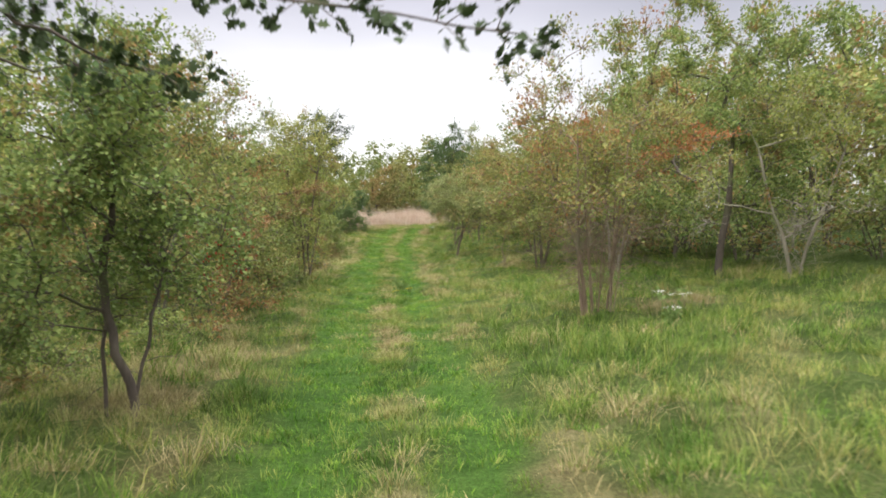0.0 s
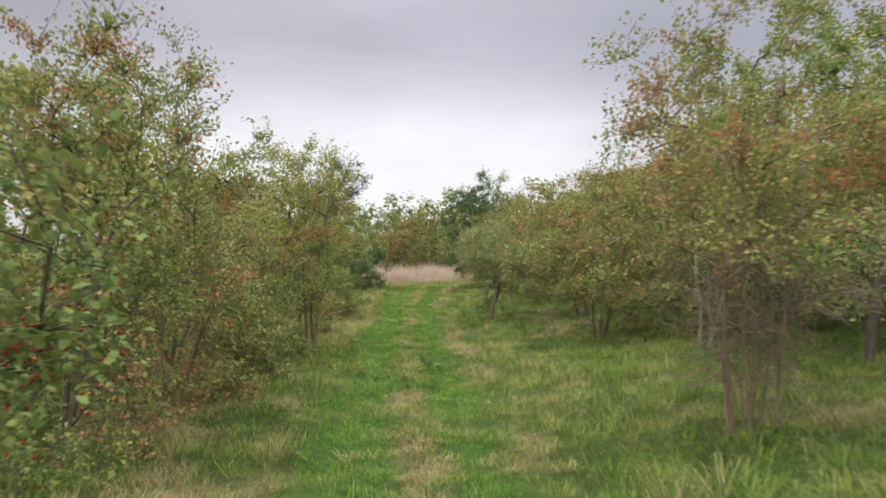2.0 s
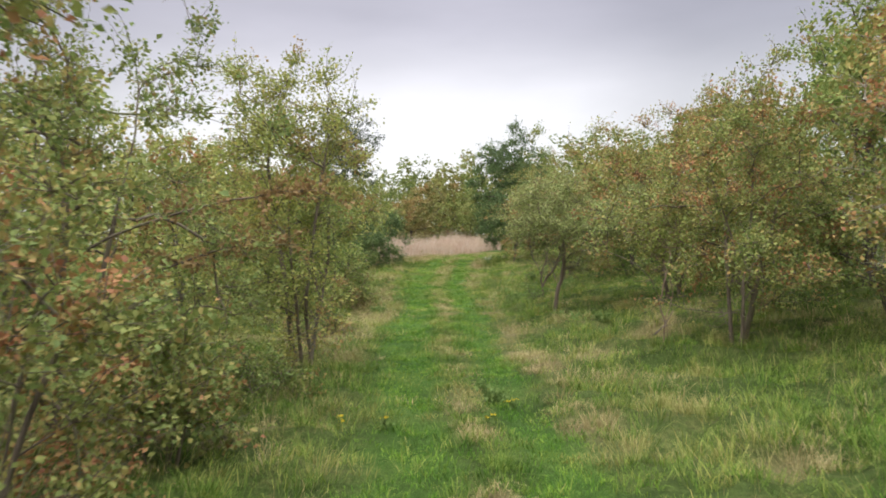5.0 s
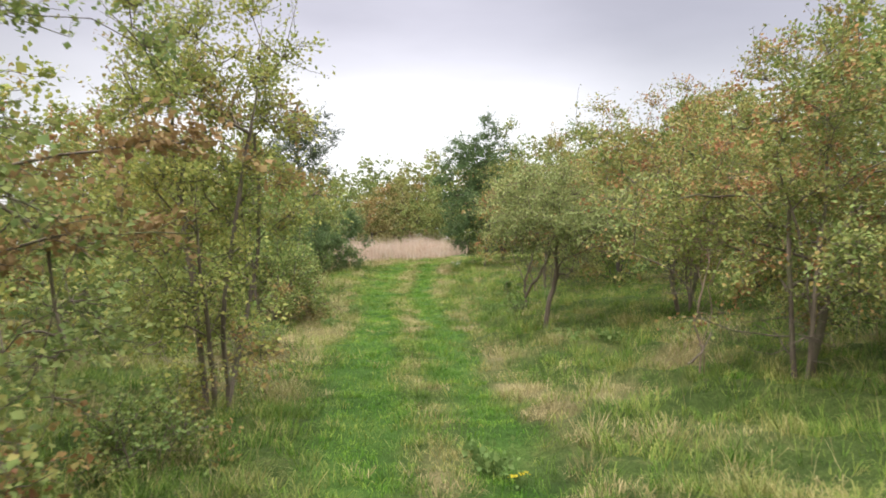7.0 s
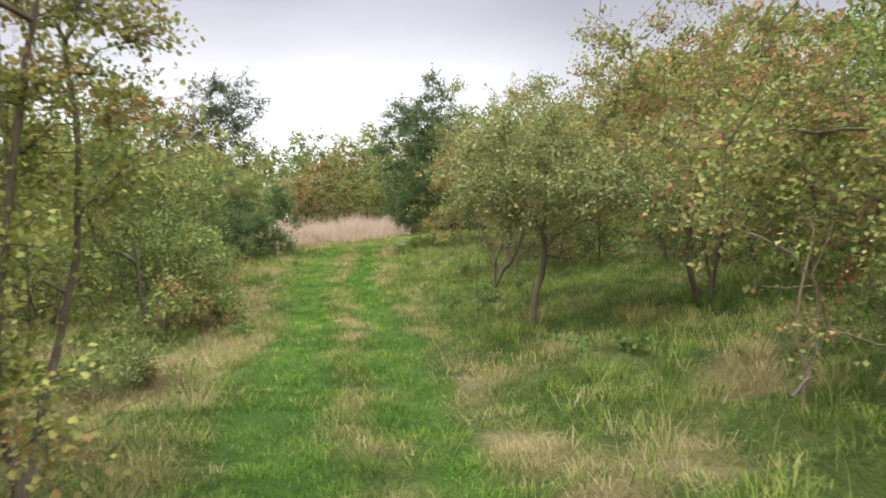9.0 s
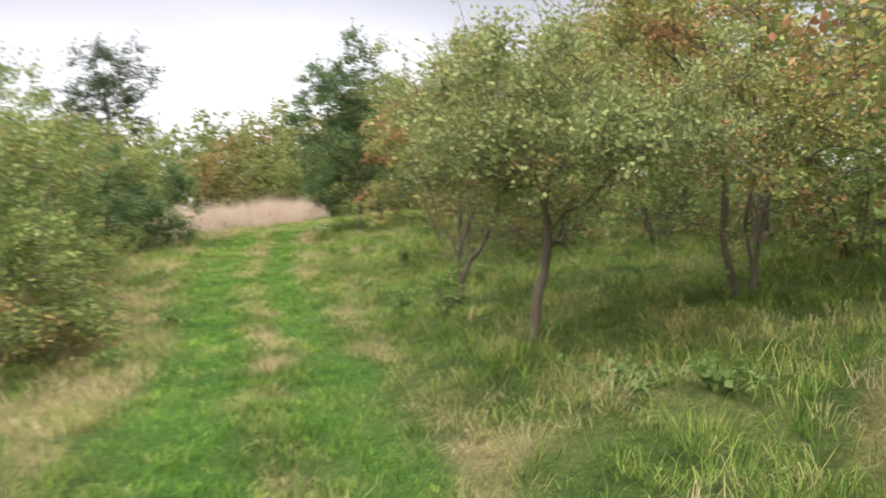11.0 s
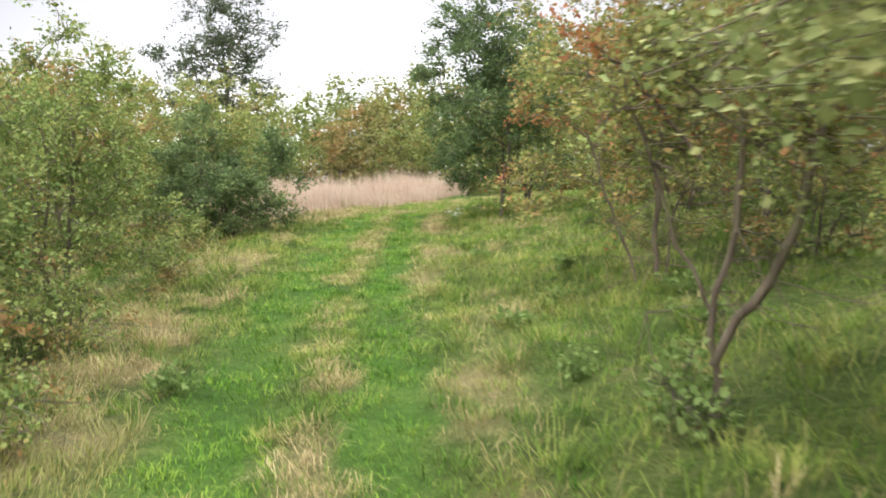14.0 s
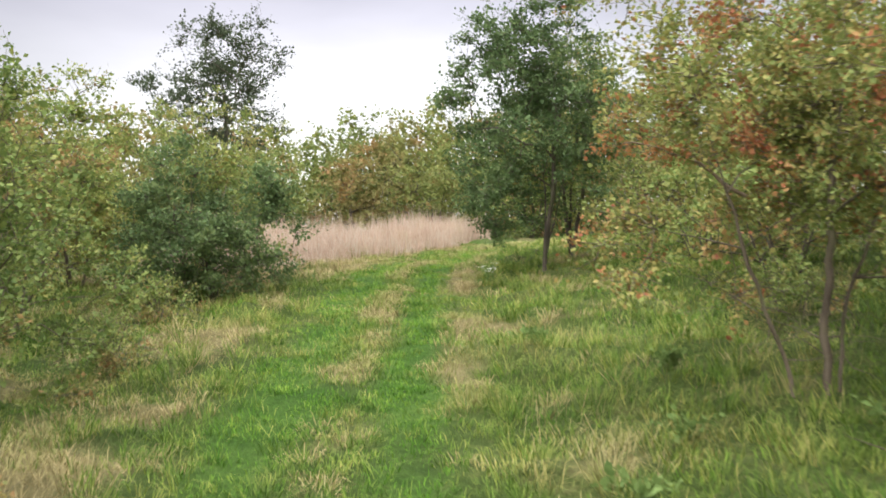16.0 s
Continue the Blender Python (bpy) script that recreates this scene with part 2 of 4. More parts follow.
M_LUSH = grass_mat("grass_lush", [(0.1, (0.042, 0.112, 0.010)), (0.5, (0.112, 0.232, 0.026)), (0.9, (0.245, 0.350, 0.055))], [(0, (0.170, 0.235, 0.043)), (1, (0.345, 0.315, 0.098))], 0.56, 0.75)
M_MEADOW = grass_mat("grass_meadow", [(0.1, (0.040, 0.088, 0.012)), (0.42, (0.112, 0.192, 0.030)), (0.72, (0.235, 0.290, 0.062)), (0.95, (0.400, 0.360, 0.125))], [(0, (0.200, 0.220, 0.060)), (1, (0.400, 0.320, 0.145))], 0.53, 0.66)
M_STRAW = grass_mat("grass_straw", [(0.1, (0.170, 0.150, 0.062)), (0.5, (0.340, 0.280, 0.130)), (0.9, (0.500, 0.410, 0.230))], [(0, (0.150, 0.205, 0.048)), (1, (0.323, 0.305, 0.110))], 0.5, 0.66)
M_REED = grass_mat("reed_pink", [(0.1, (0.419, 0.307, 0.228)), (0.5, (0.559, 0.426, 0.338)), (0.9, (0.570, 0.514, 0.418))], [(0, (0.459, 0.376, 0.238)), (1, (0.519, 0.436, 0.298))], 0.55, 0.75)
M_WEED = leaf_mat("weed_leaf", [(0.1, (0.10, 0.17, 0.05)), (0.6, (0.18, 0.26, 0.08)), (1.0, (0.27, 0.33, 0.12))])
# bough leaves: backlit shade put into the base colour, near black against the sky
M_BOUGH_BACKLIT = leaf_mat("leaf_bough_backlit", [(0.1, (0.035, 0.055, 0.022)), (0.7, (0.06, 0.085, 0.035)), (1.0, (0.10, 0.08, 0.04))], through_light=0.15)
M_YELLOW = leaf_mat("flower_yellow", [(0.0, (0.65, 0.50, 0.03)), (1.0, (0.75, 0.60, 0.06))])
M_FLOWER = leaf_mat("flower_white", [(0.0, (0.7, 0.7, 0.62)), (1.0, (0.8, 0.8, 0.75))])

# ---- ground ----
LINE_Y = (-20, 0, 5, 11, 20, 29, 32, 38, 42, 46, 52, 60)
LINE_X = (0.3, 0.0, -0.2, -0.73, -1.44, -2.05, -2.2, -2.05, -1.1, 0.6, 4.0, 9.0)
RISE_Y = (-60, 0, 6, 12, 16, 19, 24, 28.7, 31.5, 36.5, 39, 45, 60, 120, 900)
RISE_Z = (-0.4, -0.04, 0, 0.06, 0.12, 0.22, 0.45, 0.56, 0.72, 1.2, 1.35, 1.55, 1.9, 3.0, 6.0)


def ground_z(x, y):
    """The lie of the land: it climbs along the path and up to the right of it."""
    x, y = np.asarray(x, float), np.asarray(y, float)
    z = np.interp(y, RISE_Y, RISE_Z)
    s = x + 1.2
    right = np.minimum(0.11 * np.maximum(0, s - 0.6) * np.clip(y / 8, 0, 1) * np.clip((48 - y) / 15, 0.2, 1), 0.9)
    left = 0.03 * np.clip(s + 2.0, -2.5, 0) * np.clip((y - 20) / 10, 0, 1)
    return z + np.where(s > 0, right, left)


def fade(v, lo, hi):
    k = np.clip((v - lo) / (hi - lo), 0, 1)
    return k * k * (3 - 2 * k)


def waves(x, y, f, seed):
    """Smooth uneven noise for arrays, about -1 to 1."""
    r = np.random.RandomState(seed)
    out = np.zeros_like(x)
    for i in range(9):
        a, ph, k = r.uniform(0, 6.28), r.uniform(0, 6.28), f * r.uniform(0.6, 1.7)
        b, ph2 = r.uniform(0, 6.28), r.uniform(0, 6.28)
        out += np.sin((x * np.cos(a) + y * np.sin(a)) * k + ph + 1.5 * np.sin((x * np.cos(b) + y * np.sin(b)) * k * 0.7 + ph2))
    return out / 4.5


def lumps(x, y):
    off = np.abs(x - np.interp(y, LINE_Y, LINE_X))
    amp = 0.022 + 0.068 * fade(off, 0.7, 1.5)
    return amp * waves(x, y, 2.6, 5) + 0.65 * amp * waves(x, y, 7.5, 6) - 0.03 * np.exp(-((off - 0.5) / 0.2) ** 2)


def top_z(x, y):
    return ground_z(x, y) + lumps(np.asarray(x, float), np.asarray(y, float))


def zat(x, y):
    return float(top_z(np.array([x]), np.array([y]))[0])


def raw_mesh(name, verts, faces, mat, smooth=False):
    """A mesh from arrays: verts n x 3, faces m x k."""
    me = bpy.data.meshes.new(name)
    verts, faces = np.asarray(verts, np.float32), np.asarray(faces, np.int32)
    k = faces.shape[1]
    me.vertices.add(len(verts))
    me.vertices.foreach_set("co", verts.ravel())
    me.loops.add(faces.size)
    me.loops.foreach_set("vertex_index", faces.ravel())
    me.polygons.add(len(faces))
    me.polygons.foreach_set("loop_start", np.arange(0, faces.size, k, dtype=np.int32))
    if smooth:
        me.polygons.foreach_set("use_smooth", np.ones(len(faces), bool))
    me.update(calc_edges=True)
    me.validate()
    me.materials.append(mat)
    return me


def cover(x, y):
    """How dry and how lush the sward is: two green wheel tracks, straw between and beside them, uneven patches."""
    off = x - np.interp(y, LINE_Y, LINE_X)
    o = off + 0.12 * waves(x, y, 1.2, 20) + 0.05 * waves(x, y, 4.5, 28)
    track = np.exp(-((o + 0.57) / 0.4) ** 4) + np.exp(-((o - 0.46) / 0.29) ** 4)
    middle = np.exp(-(o / 0.2) ** 2)
    verge = np.exp(-((o - 0.98) / 0.24) ** 2) + 0.6 * np.exp(-((o + 1.5) / 0.45) ** 2)
    dry = 0.65 * waves(x, y, 1.7, 21) + 0.8 * waves(x, y, 4.2, 22)
    dry = dry + 1.1 * middle * (0.7 + waves(x, y, 1.1, 27)) + 1.2 * verge * (0.75 + waves(x, y, 0.9, 23)) * (0.35 + 0.65 * fade(y, 16, 21)) - 0.9 * track + 0.4 * fade(-off, 1.1, 2.0) - 0.25 * fade(off, 1.5, 2.4)
    bank = np.interp(x, [-7, -5, -3.8, -2.4, -1.2, 0.4], [38.0, 37.6, 38.2, 40.8, 43.6, 46.5])
    dry = dry + 1.3 * np.exp(-((y - bank) / 1.3) ** 2) * (np.abs(x + 3) < 5)
    return off, dry, track + 0.3 * waves(x, y, 1.3, 24) + 0.25 * waves(x, y, 4.0, 29) + 0.25 * fade(12 - y, 0, 8) * fade(2.2 - off, 0, 1) * fade(off + 1.2, 0, 0.6)


def build_ground():
    gx = np.concatenate([-np.geomspace(700, 9, 24), np.arange(-8.6, 8.61, 0.16), np.geomspace(9, 700, 24)])
    gy = np.concatenate([-np.geomspace(400, 4, 18), np.arange(-3.6, 44, 0.16), np.geomspace(44.5, 1200, 30)])
    xx, yy = np.meshgrid(gx, gy)
    zz = top_z(xx, yy)
    v = np.stack([xx, yy, zz], -1).reshape(-1, 3)
    nx = len(gx)
    i = (np.arange(len(gy) - 1)[:, None] * nx + np.arange(nx - 1)[None, :]).ravel()
    f = np.stack([i, i + 1, i + nx + 1, i + nx], -1)
    m, t, b = node_mat("meadow_ground", 0.95, 0.1)
    n1 = noise_at(t, 1.1, 5)
    n2 = noise_at(t, 9, 6, rough=0.7)
    n3 = noise_at(t, 45, 4, rough=0.7)
    att = t.nodes.new("ShaderNodeAttribute")
    att.attribute_name = "cover"
    split = t.nodes.new("ShaderNodeSeparateColor")
    link_nodes(t, att, "Color", split, 0)
    mixed = math_of(t, "ADD", math_of(t, "MULTIPLY", n1.outputs[0], 0.5), math_of(t, "MULTIPLY", n2.outputs[0], 0.5))
    r1 = ramp_of(t, [(0.36, (0.042, 0.07, 0.017)), (0.5, (0.085, 0.125, 0.030)), (0.64, (0.16, 0.165, 0.06))])
    r2 = ramp_of(t, [(0.36, (0.04, 0.105, 0.015)), (0.64, (0.10, 0.20, 0.032))])
    r4 = ramp_of(t, [(0.36, (0.17, 0.14, 0.06)), (0.64, (0.33, 0.27, 0.14))])
    for r in (r1, r2, r4):
        t.links.new(mixed, r.inputs[0])
    col = mix_rgb(t, split.outputs[1], r1.outputs[0], r2.outputs[0])
    col = mix_rgb(t, split.outputs[0], col, r4.outputs[0])
    r3 = ramp_of(t, [(0.35, (0.5, 0.5, 0.5)), (0.7, (1.15, 1.15, 1.15))])
    link_nodes(t, n3, 0, r3, 0)
    t.links.new(mix_rgb(t, 1.0, col, r3.outputs[0], "MULTIPLY"), b.inputs["Base Color"])
    bump = t.nodes.new("ShaderNodeBump")
    bump.inputs["Strength"].default_value, bump.inputs["Distance"].default_value = 1.0, 0.04
    link_nodes(t, n3, 0, bump, "Height")
    link_nodes(t, bump, 0, b, "Normal")
    me = raw_mesh("ground", v, f, m, True)
    off, dry, lush = cover(v[:, 0], v[:, 1])
    near = fade(60 - v[:, 1], 0, 15) * fade(30 - np.abs(v[:, 0]), 0, 15)
    c = np.stack([0.85 * fade(dry, 0.35, 1.3) * near, 0.8 * fade(lush, 0.2, 1.05) * near, 0 * dry, 0 * dry + 1], 1).astype(np.float32)
    me.color_attributes.new("cover", "FLOAT_COLOR", "POINT").data.foreach_set("color", c.ravel())
    ob = new("ground", me)
    tagged(ob, "uneven meadow ground with short grass and straw litter", "ground", kind="structure")


build_ground()

# ---- trees ----


def tubes(segs):
    """Tapered tubes: rows of (start, end, radius at start, radius at end)."""
    if not len(segs):
        return np.zeros((0, 3)), np.zeros((0, 4), int)
    s = np.asarray(segs, float)
    vs, fs, base = [], [], 0
    for lo, hi, k in ((0.012, 9, 7), (0.005, 0.012, 4), (0, 0.005, 3)):
        q = s[(s[:, 6] >= lo) & (s[:, 6] < hi)]
        if not len(q):
            continue
        d = q[:, 3:6] - q[:, 0:3]
        d /= np.linalg.norm(d, axis=1, keepdims=True) + 1e-9
        ref = np.where(np.abs(d[:, 2:3]) > 0.95, [[1.0, 0, 0]], [[0, 0, 1.0]])
        u = np.cross(d, ref)
        u /= np.linalg.norm(u, axis=1, keepdims=True) + 1e-9
        w = np.cross(d, u)
        a = np.arange(k) * 2 * np.pi / k
        ring = u[:, None, :] * np.cos(a)[None, :, None] + w[:, None, :] * np.sin(a)[None, :, None]
        r0 = q[:, 0:3][:, None, :] - d[:, None, :] * q[:, 6][:, None, None] * 0.4 + ring * q[:, 6][:, None, None]
        r1 = q[:, 3:6][:, None, :] + ring * q[:, 7][:, None, None]
        v = np.concatenate([r0, r1], 1).reshape(-1, 3)
        j = np.arange(k)
        f = np.stack([j, (j + 1) % k, (j + 1) % k + k, j + k], -1)
        f = (np.arange(len(q)) * 2 * k)[:, None, None] + f[None]
        vs.append(v)
        fs.append(f.reshape(-1, 4) + base)
        base += len(v)
    return np.concatenate(vs), np.concatenate(fs)


def stem_tube(segs, rng):
    """One unbroken tapering stem with an uneven, slightly fluted surface."""
    k = 9
    line = [np.array(segs[0][:4])] + [np.array(q[4:]) for q in segs]
    a = np.arange(k) * 2 * np.pi / k
    flute = 1 + 0.1 * np.sin(3 * a + rng.uniform(0, 6)) + rng.normal(0, 0.03, k)
    vs = []
    for i, q in enumerate(line):
        d = line[min(i + 1, len(line) - 1)][:3] - line[max(i - 1, 0)][:3]
        d /= np.linalg.norm(d) + 1e-9
        u = np.cross(d, [0, 1.0, 0])
        u /= np.linalg.norm(u) + 1e-9
        w = np.cross(d, u)
        r = q[3] * flute * (1 + rng.normal(0, 0.05, k))
        vs.append(q[:3] + (u[None] * np.cos(a)[:, None] + w[None] * np.sin(a)[:, None]) * r[:, None])
    j = np.arange(k)
    f = np.stack([j, (j + 1) % k, (j + 1) % k + k, j + k], -1)
    f = ((np.arange(len(line) - 1) * k)[:, None, None] + f[None]).reshape(-1, 4)
    return np.concatenate(vs), f


def leaves(rng, at, way, size, up=0.5):
    """Folded leaf blades of four corners and a rib at the places at, pointing along way."""
    n = len(at)
    a = way + rng.normal(0, 0.55, (n, 3))
    a /= np.linalg.norm(a, axis=1, keepdims=True) + 1e-9
    nrm = rng.normal(0, 0.6, (n, 3)) + [0, 0, up]
    s = np.cross(a, nrm)
    s /= np.linalg.norm(s, axis=1, keepdims=True) + 1e-9
    nn = np.cross(s, a)
    L = size * rng.uniform(0.6, 1.35, (n, 1))
    W = L * rng.uniform(0.32, 0.48, (n, 1))
    p0, p2 = at, at + a * L - nn * L * 0.08
    p1 = at + a * L * 0.5 + s * W + nn * L * 0.1
    p3 = at + a * L * 0.5 - s * W + nn * L * 0.1
    v = np.stack([p0, p1, p2, p3], 1).reshape(-1, 3)
    i = (np.arange(n) * 4)[:, None]
    f = np.concatenate([i + [[0, 1, 2]], i + [[0, 2, 3]]], 1).reshape(-1, 3)
    return v, f


def grow(seed, height=3.5, lo=1.0, rx=1.6, ry=1.6, stems=1, r0=0.06, clumps=60, twigs=9, per=18, leaf=0.045, lean=(0, 0), shoots=0, spread=0.25, bare=0, reach=0.34, top=1.0, gap=-0.14, fine=True, thin=0.0, flat=0.55, core=0, lines=None):
    """One small tree: stems, limbs that branch towards clumps of twigs in an uneven crown, and leaves along the twigs.
    Returns stem tubes, limb tubes, leaf faces."""
    rng = np.random.RandomState(seed)
    pos, par, isstem = [], [], []
    for k, line in enumerate(lines or []):
        line = [np.array(q, float) for q in line]
        pos.append(line[0] + [0, 0, -0.15])
        par.append(-1)
        isstem.append(k + 1)
        for a, b in zip(line, line[1:]):
            n = max(1, round(np.linalg.norm(b - a) / 0.14))
            for i in range(n):
                pos.append(a + (b - a) * (i + 1) / n + rng.normal(0, 0.008, 3))
                par.append(len(pos) - 2)
                isstem.append(k + 1)
    if lines:
        stems = len(lines)
    for k in range(0 if lines else stems):
        ang = rng.uniform(0, 6.28) if stems > 1 else 0
        p = np.array([math.cos(ang), math.sin(ang), 0]) * (0.03 + 0.012 * stems if stems > 1 else 0) * rng.uniform(0.5, 1.2)
        out = np.array([math.cos(ang), math.sin(ang), 0]) * spread * (stems > 1) + np.array([lean[0], lean[1], 0]) * 0.12
        hi = (lo + (height - lo) * rng.uniform(0.45, 0.7))
        par.append(-1)
        pos.append(p + [0, 0, -0.15])
        isstem.append(k + 1)
        d = np.array([0, 0, 1.0]) + out + rng.normal(0, 0.07, 3)
        step = 0.2
        while p[2] < hi:
            d = d + rng.normal(0, 0.085, 3) + out * 0.03 + [0, 0, 0.08]
            d[2] = max(d[2], 0.5)
            d /= np.linalg.norm(d)
            p = p + d * step
            pos.append(p)
            par.append(len(pos) - 2)
            isstem.append(k + 1)
    ctr = np.array([lean[0], lean[1], (lo + height) / 2])
    half = (height - lo) / 2
    cl = []
    off = Vector((seed * 3.7, seed * 1.3, 0))
    tries = 0
    while len(cl) < clumps and tries < 6000:
        tries += 1
        g = rng.normal(0, 1, 3)
        g /= np.linalg.norm(g)
        g *= rng.uniform(0, 1) ** 0.42
        lump = 1 + 0.28 * noise.noise(Vector(g * 1.7) + off)
        w = 1 - 0.3 * g[2] if g[2] < 0 else 1 - (1 - top) * g[2]
        q = ctr + g * np.array([rx * w, ry * w, half]) * lump
        if q[2] < max(0.12, lo * 0.7) or noise.noise(Vector(q) * 0.95 + off) < gap:
            continue
        cl.append(q)
    cl.sort(key=lambda q: np.linalg.norm(q - ctr) + 0.3 * q[2])
    ends = []
    for q in cl:
        P = np.array(pos)
        dist = np.linalg.norm(P - q, axis=1) + 0.9 * np.maximum(0, P[:, 2] - q[2] + 0.15) + 3.0 * (P[:, 2] < lo * 0.35)
        b = int(np.argmin(dist))
        v = q - P[b]
        L = np.linalg.norm(v)
        n = max(2, int(L / 0.2))
        bend = rng.normal(0, 0.13, 3) * L + np.array([0, 0, 0.1 * L])
        last = b
        for i in range(1, n + 1):
            s = i / n
            pos.append(P[b] + v * s + bend * 4 * s * (1 - s) * 0.6 + rng.normal(0, 0.02, 3))
            par.append(last)
            isstem.append(0)
            last = len(pos) - 1
        ends.append((last, v / (L + 1e-6)))
    tw_at, tw_d, tip = [], [], []
    for e, v in ends:
        c = np.array(pos[e])
        for k in range(twigs):
            d = (rng.normal(0, 1, 3) + 0.6 * v + 0.6 * (c - ctr) / max(rx, 0.5)) * [1, 1, flat] + [0, 0, 0.12]
            d /= np.linalg.norm(d)
            tip.append((e, c, d, rng.uniform(0.5, 1.2) * reach, 1.0))
    tops = sorted(ends, key=lambda e: -pos[e[0]][2])[:max(1, len(ends) // 2)]
    for k in range(shoots):
        e, v = tops[rng.randint(len(tops))]
        d = rng.normal(0, 0.33, 3) + [0, 0, 1.0]
        d /= np.linalg.norm(d)
        tip.append((e, np.array(pos[e]), d, rng.uniform(0.5, 1.1) * reach * 1.6, 0.45))
    for k in range(bare):
        low = max(lo, 0.35)
        cand = [i for i in range(len(pos)) if low * 0.4 < pos[i][2] < low * 1.4 + 0.3]
        e = cand[rng.randint(len(cand))]
        d = rng.normal(0, 1, 3) * [1, 1, 0.45]
        d /= np.linalg.norm(d)
        tip.append((e, np.array(pos[e]), d, rng.uniform(0.25, 0.75), 0.0))
    weight = np.zeros(len(pos))
    for e, *_ in tip:
        weight[e] += 1
    for i in range(len(pos) - 1, 0, -1):
        if par[i] >= 0:
            weight[par[i]] += weight[i] + 0.05
    rad = np.maximum(0.003, r0 * (weight / max(weight.max(), 1)) ** 0.58)
    st, li = [[] for k in range(stems)], []
    first = {}
    for i in range(len(pos)):
        b = par[i]
        if b < 0:
            continue
        main = isstem[i]
        ra = rad[b] if main or b not in first and not isstem[b] else min(rad[b], rad[i] * 1.25)
        first.setdefault(b, i)
        if main and pos[b][2] < 0.1:
            ra *= 1.25
        if main:
            st[main - 1].append((*pos[b], ra, *pos[i], rad[i]))
        else:
            li.append((*pos[b], *pos[i], ra, rad[i]))
    lat, lway = [], []
    for e, c, d, L, full in tip:
        side = rng.normal(0, 0.16, 3) * L
        mid, end = c + d * L * 0.5 + side, c + d * L + [0, 0, -0.06 * L]
        r = 0.004 if full else 0.0045
        if not full:
            last, way = c, d
            for q in range(4):
                way = way + rng.normal(0, 0.35, 3)
                way /= np.linalg.norm(way)
                nxt = last + way * L / 4
                li.append((*last, *nxt, r * (1 - q * 0.22), r * (0.78 - q * 0.22)))
                if q:
                    fork = way + rng.normal(0, 0.7, 3)
                    li.append((*nxt, *(nxt + fork / np.linalg.norm(fork) * L * 0.22), r * 0.4, 0.0012))
                last = nxt
        elif fine:
            li.append((*c, *mid, r, r * 0.7))
            li.append((*mid, *end, r * 0.7, 0.0015))
        elif rng.uniform() < 0.25:
            li.append((*c, *end, r, 0.0015))
        n = int(per * full * rng.uniform(0.7, 1.3) * (float(fade(c[2], lo + 0.1, lo + thin)) if thin else 1))
        if n:
            s = rng.uniform(0.12, 1.05, n)[:, None]
            at = np.where(s < 0.5, c + (mid - c) * s * 2, mid + (end - mid) * (s - 0.5) * 2)
            jit = 0.04 if full > 0.5 else 0.02
            lat.append(at + rng.normal(0, jit, (n, 3)))
            lway.append(np.repeat(d[None], n, 0) * 0.6 + rng.normal(0, 0.5, (n, 3)))
    if lat:
        lv = leaves(rng, np.concatenate(lat), np.concatenate(lway), leaf, 0.9)
        if core:
            limb = np.array([p for p, m in zip(pos, isstem) if not m and p[2] > lo + 0.1])
            at = limb[rng.randint(len(limb), size=core)] + rng.normal(0, 0.1, (core, 3))
            cv, cf = leaves(rng, at, rng.normal(0, 1, (core, 3)) * [1, 1, 0.4], leaf * 1.6, 1.2)
            lv = np.concatenate([lv[0], cv]), np.concatenate([lv[1], cf + len(lv[0])])
    else:
        lv = (np.zeros((0, 3)), np.zeros((0, 3), int))
    return [stem_tube(s, rng) for s in st], tubes(li), lv


def child(name, me, parent, label=""):
    ob = new(name, me)
    ob.parent = parent
    return tagged(ob, label)


def tree(name, x, y, bark, foliage, label, category="tree", group="", rz=0.0, scale=1.0, berries=0, **shape):
    st, li, lv = grow(**shape)
    root = new(name)
    root.matrix_basis = pose(x, y, zat(x, y) - 0.02, 0, 0, rz)
    root.scale = (scale,) * 3
    tagged(root, label, category, group)
    for s in st:
        part = "trunk" if len(st) == 1 else "stem"
        child(part, raw_mesh(part, *s, bark, True), root)
    if len(li[0]):
        tagged(child("branchwork", raw_mesh("branchwork", *li, bark, True), root), kind="stuff")
    if len(lv[0]):
        child("crown", raw_mesh("crown", *lv, foliage), root)
    if berries:
        rng = np.random.RandomState(shape["seed"] + 99)
        c = lv[0].reshape(-1, 4, 3)[:, 0]
        c = c[np.argsort(np.linalg.norm(c - c[rng.randint(len(c))], axis=1))][:berries * 4]
        c = c[rng.permutation(len(c))[:berries]] - [0, 0, 0.03]
        o = np.array([[1, 0, 0], [0, 1, 0], [-1, 0, 0], [0, -1, 0], [0, 0, 1], [0, 0, -1]]) * 0.008
        f = np.array([[0, 1, 4], [1, 2, 4], [2, 3, 4], [3, 0, 4], [1, 0, 5], [2, 1, 5], [3, 2, 5], [0, 3, 5]])
        v = (c[:, None] + o[None]).reshape(-1, 3)
        child("berry_cluster", raw_mesh("berry_cluster", v, ((np.arange(len(c)) * 6)[:, None, None] + f[None]).reshape(-1, 3), M_BERRY), root, "clusters of small red berries")["kind"] = "stuff"
    return root


def again(ob, x, y, rz, scale, group="", label=""):
    c = copy_thing(ob, pose(x, y, zat(x, y) - 0.02, 0, 0, rz))
    c.scale = (scale * ob.scale[0],) * 3 if ob.scale[0] == 1 else (scale,) * 3
    return tagged(c, label, group=group)


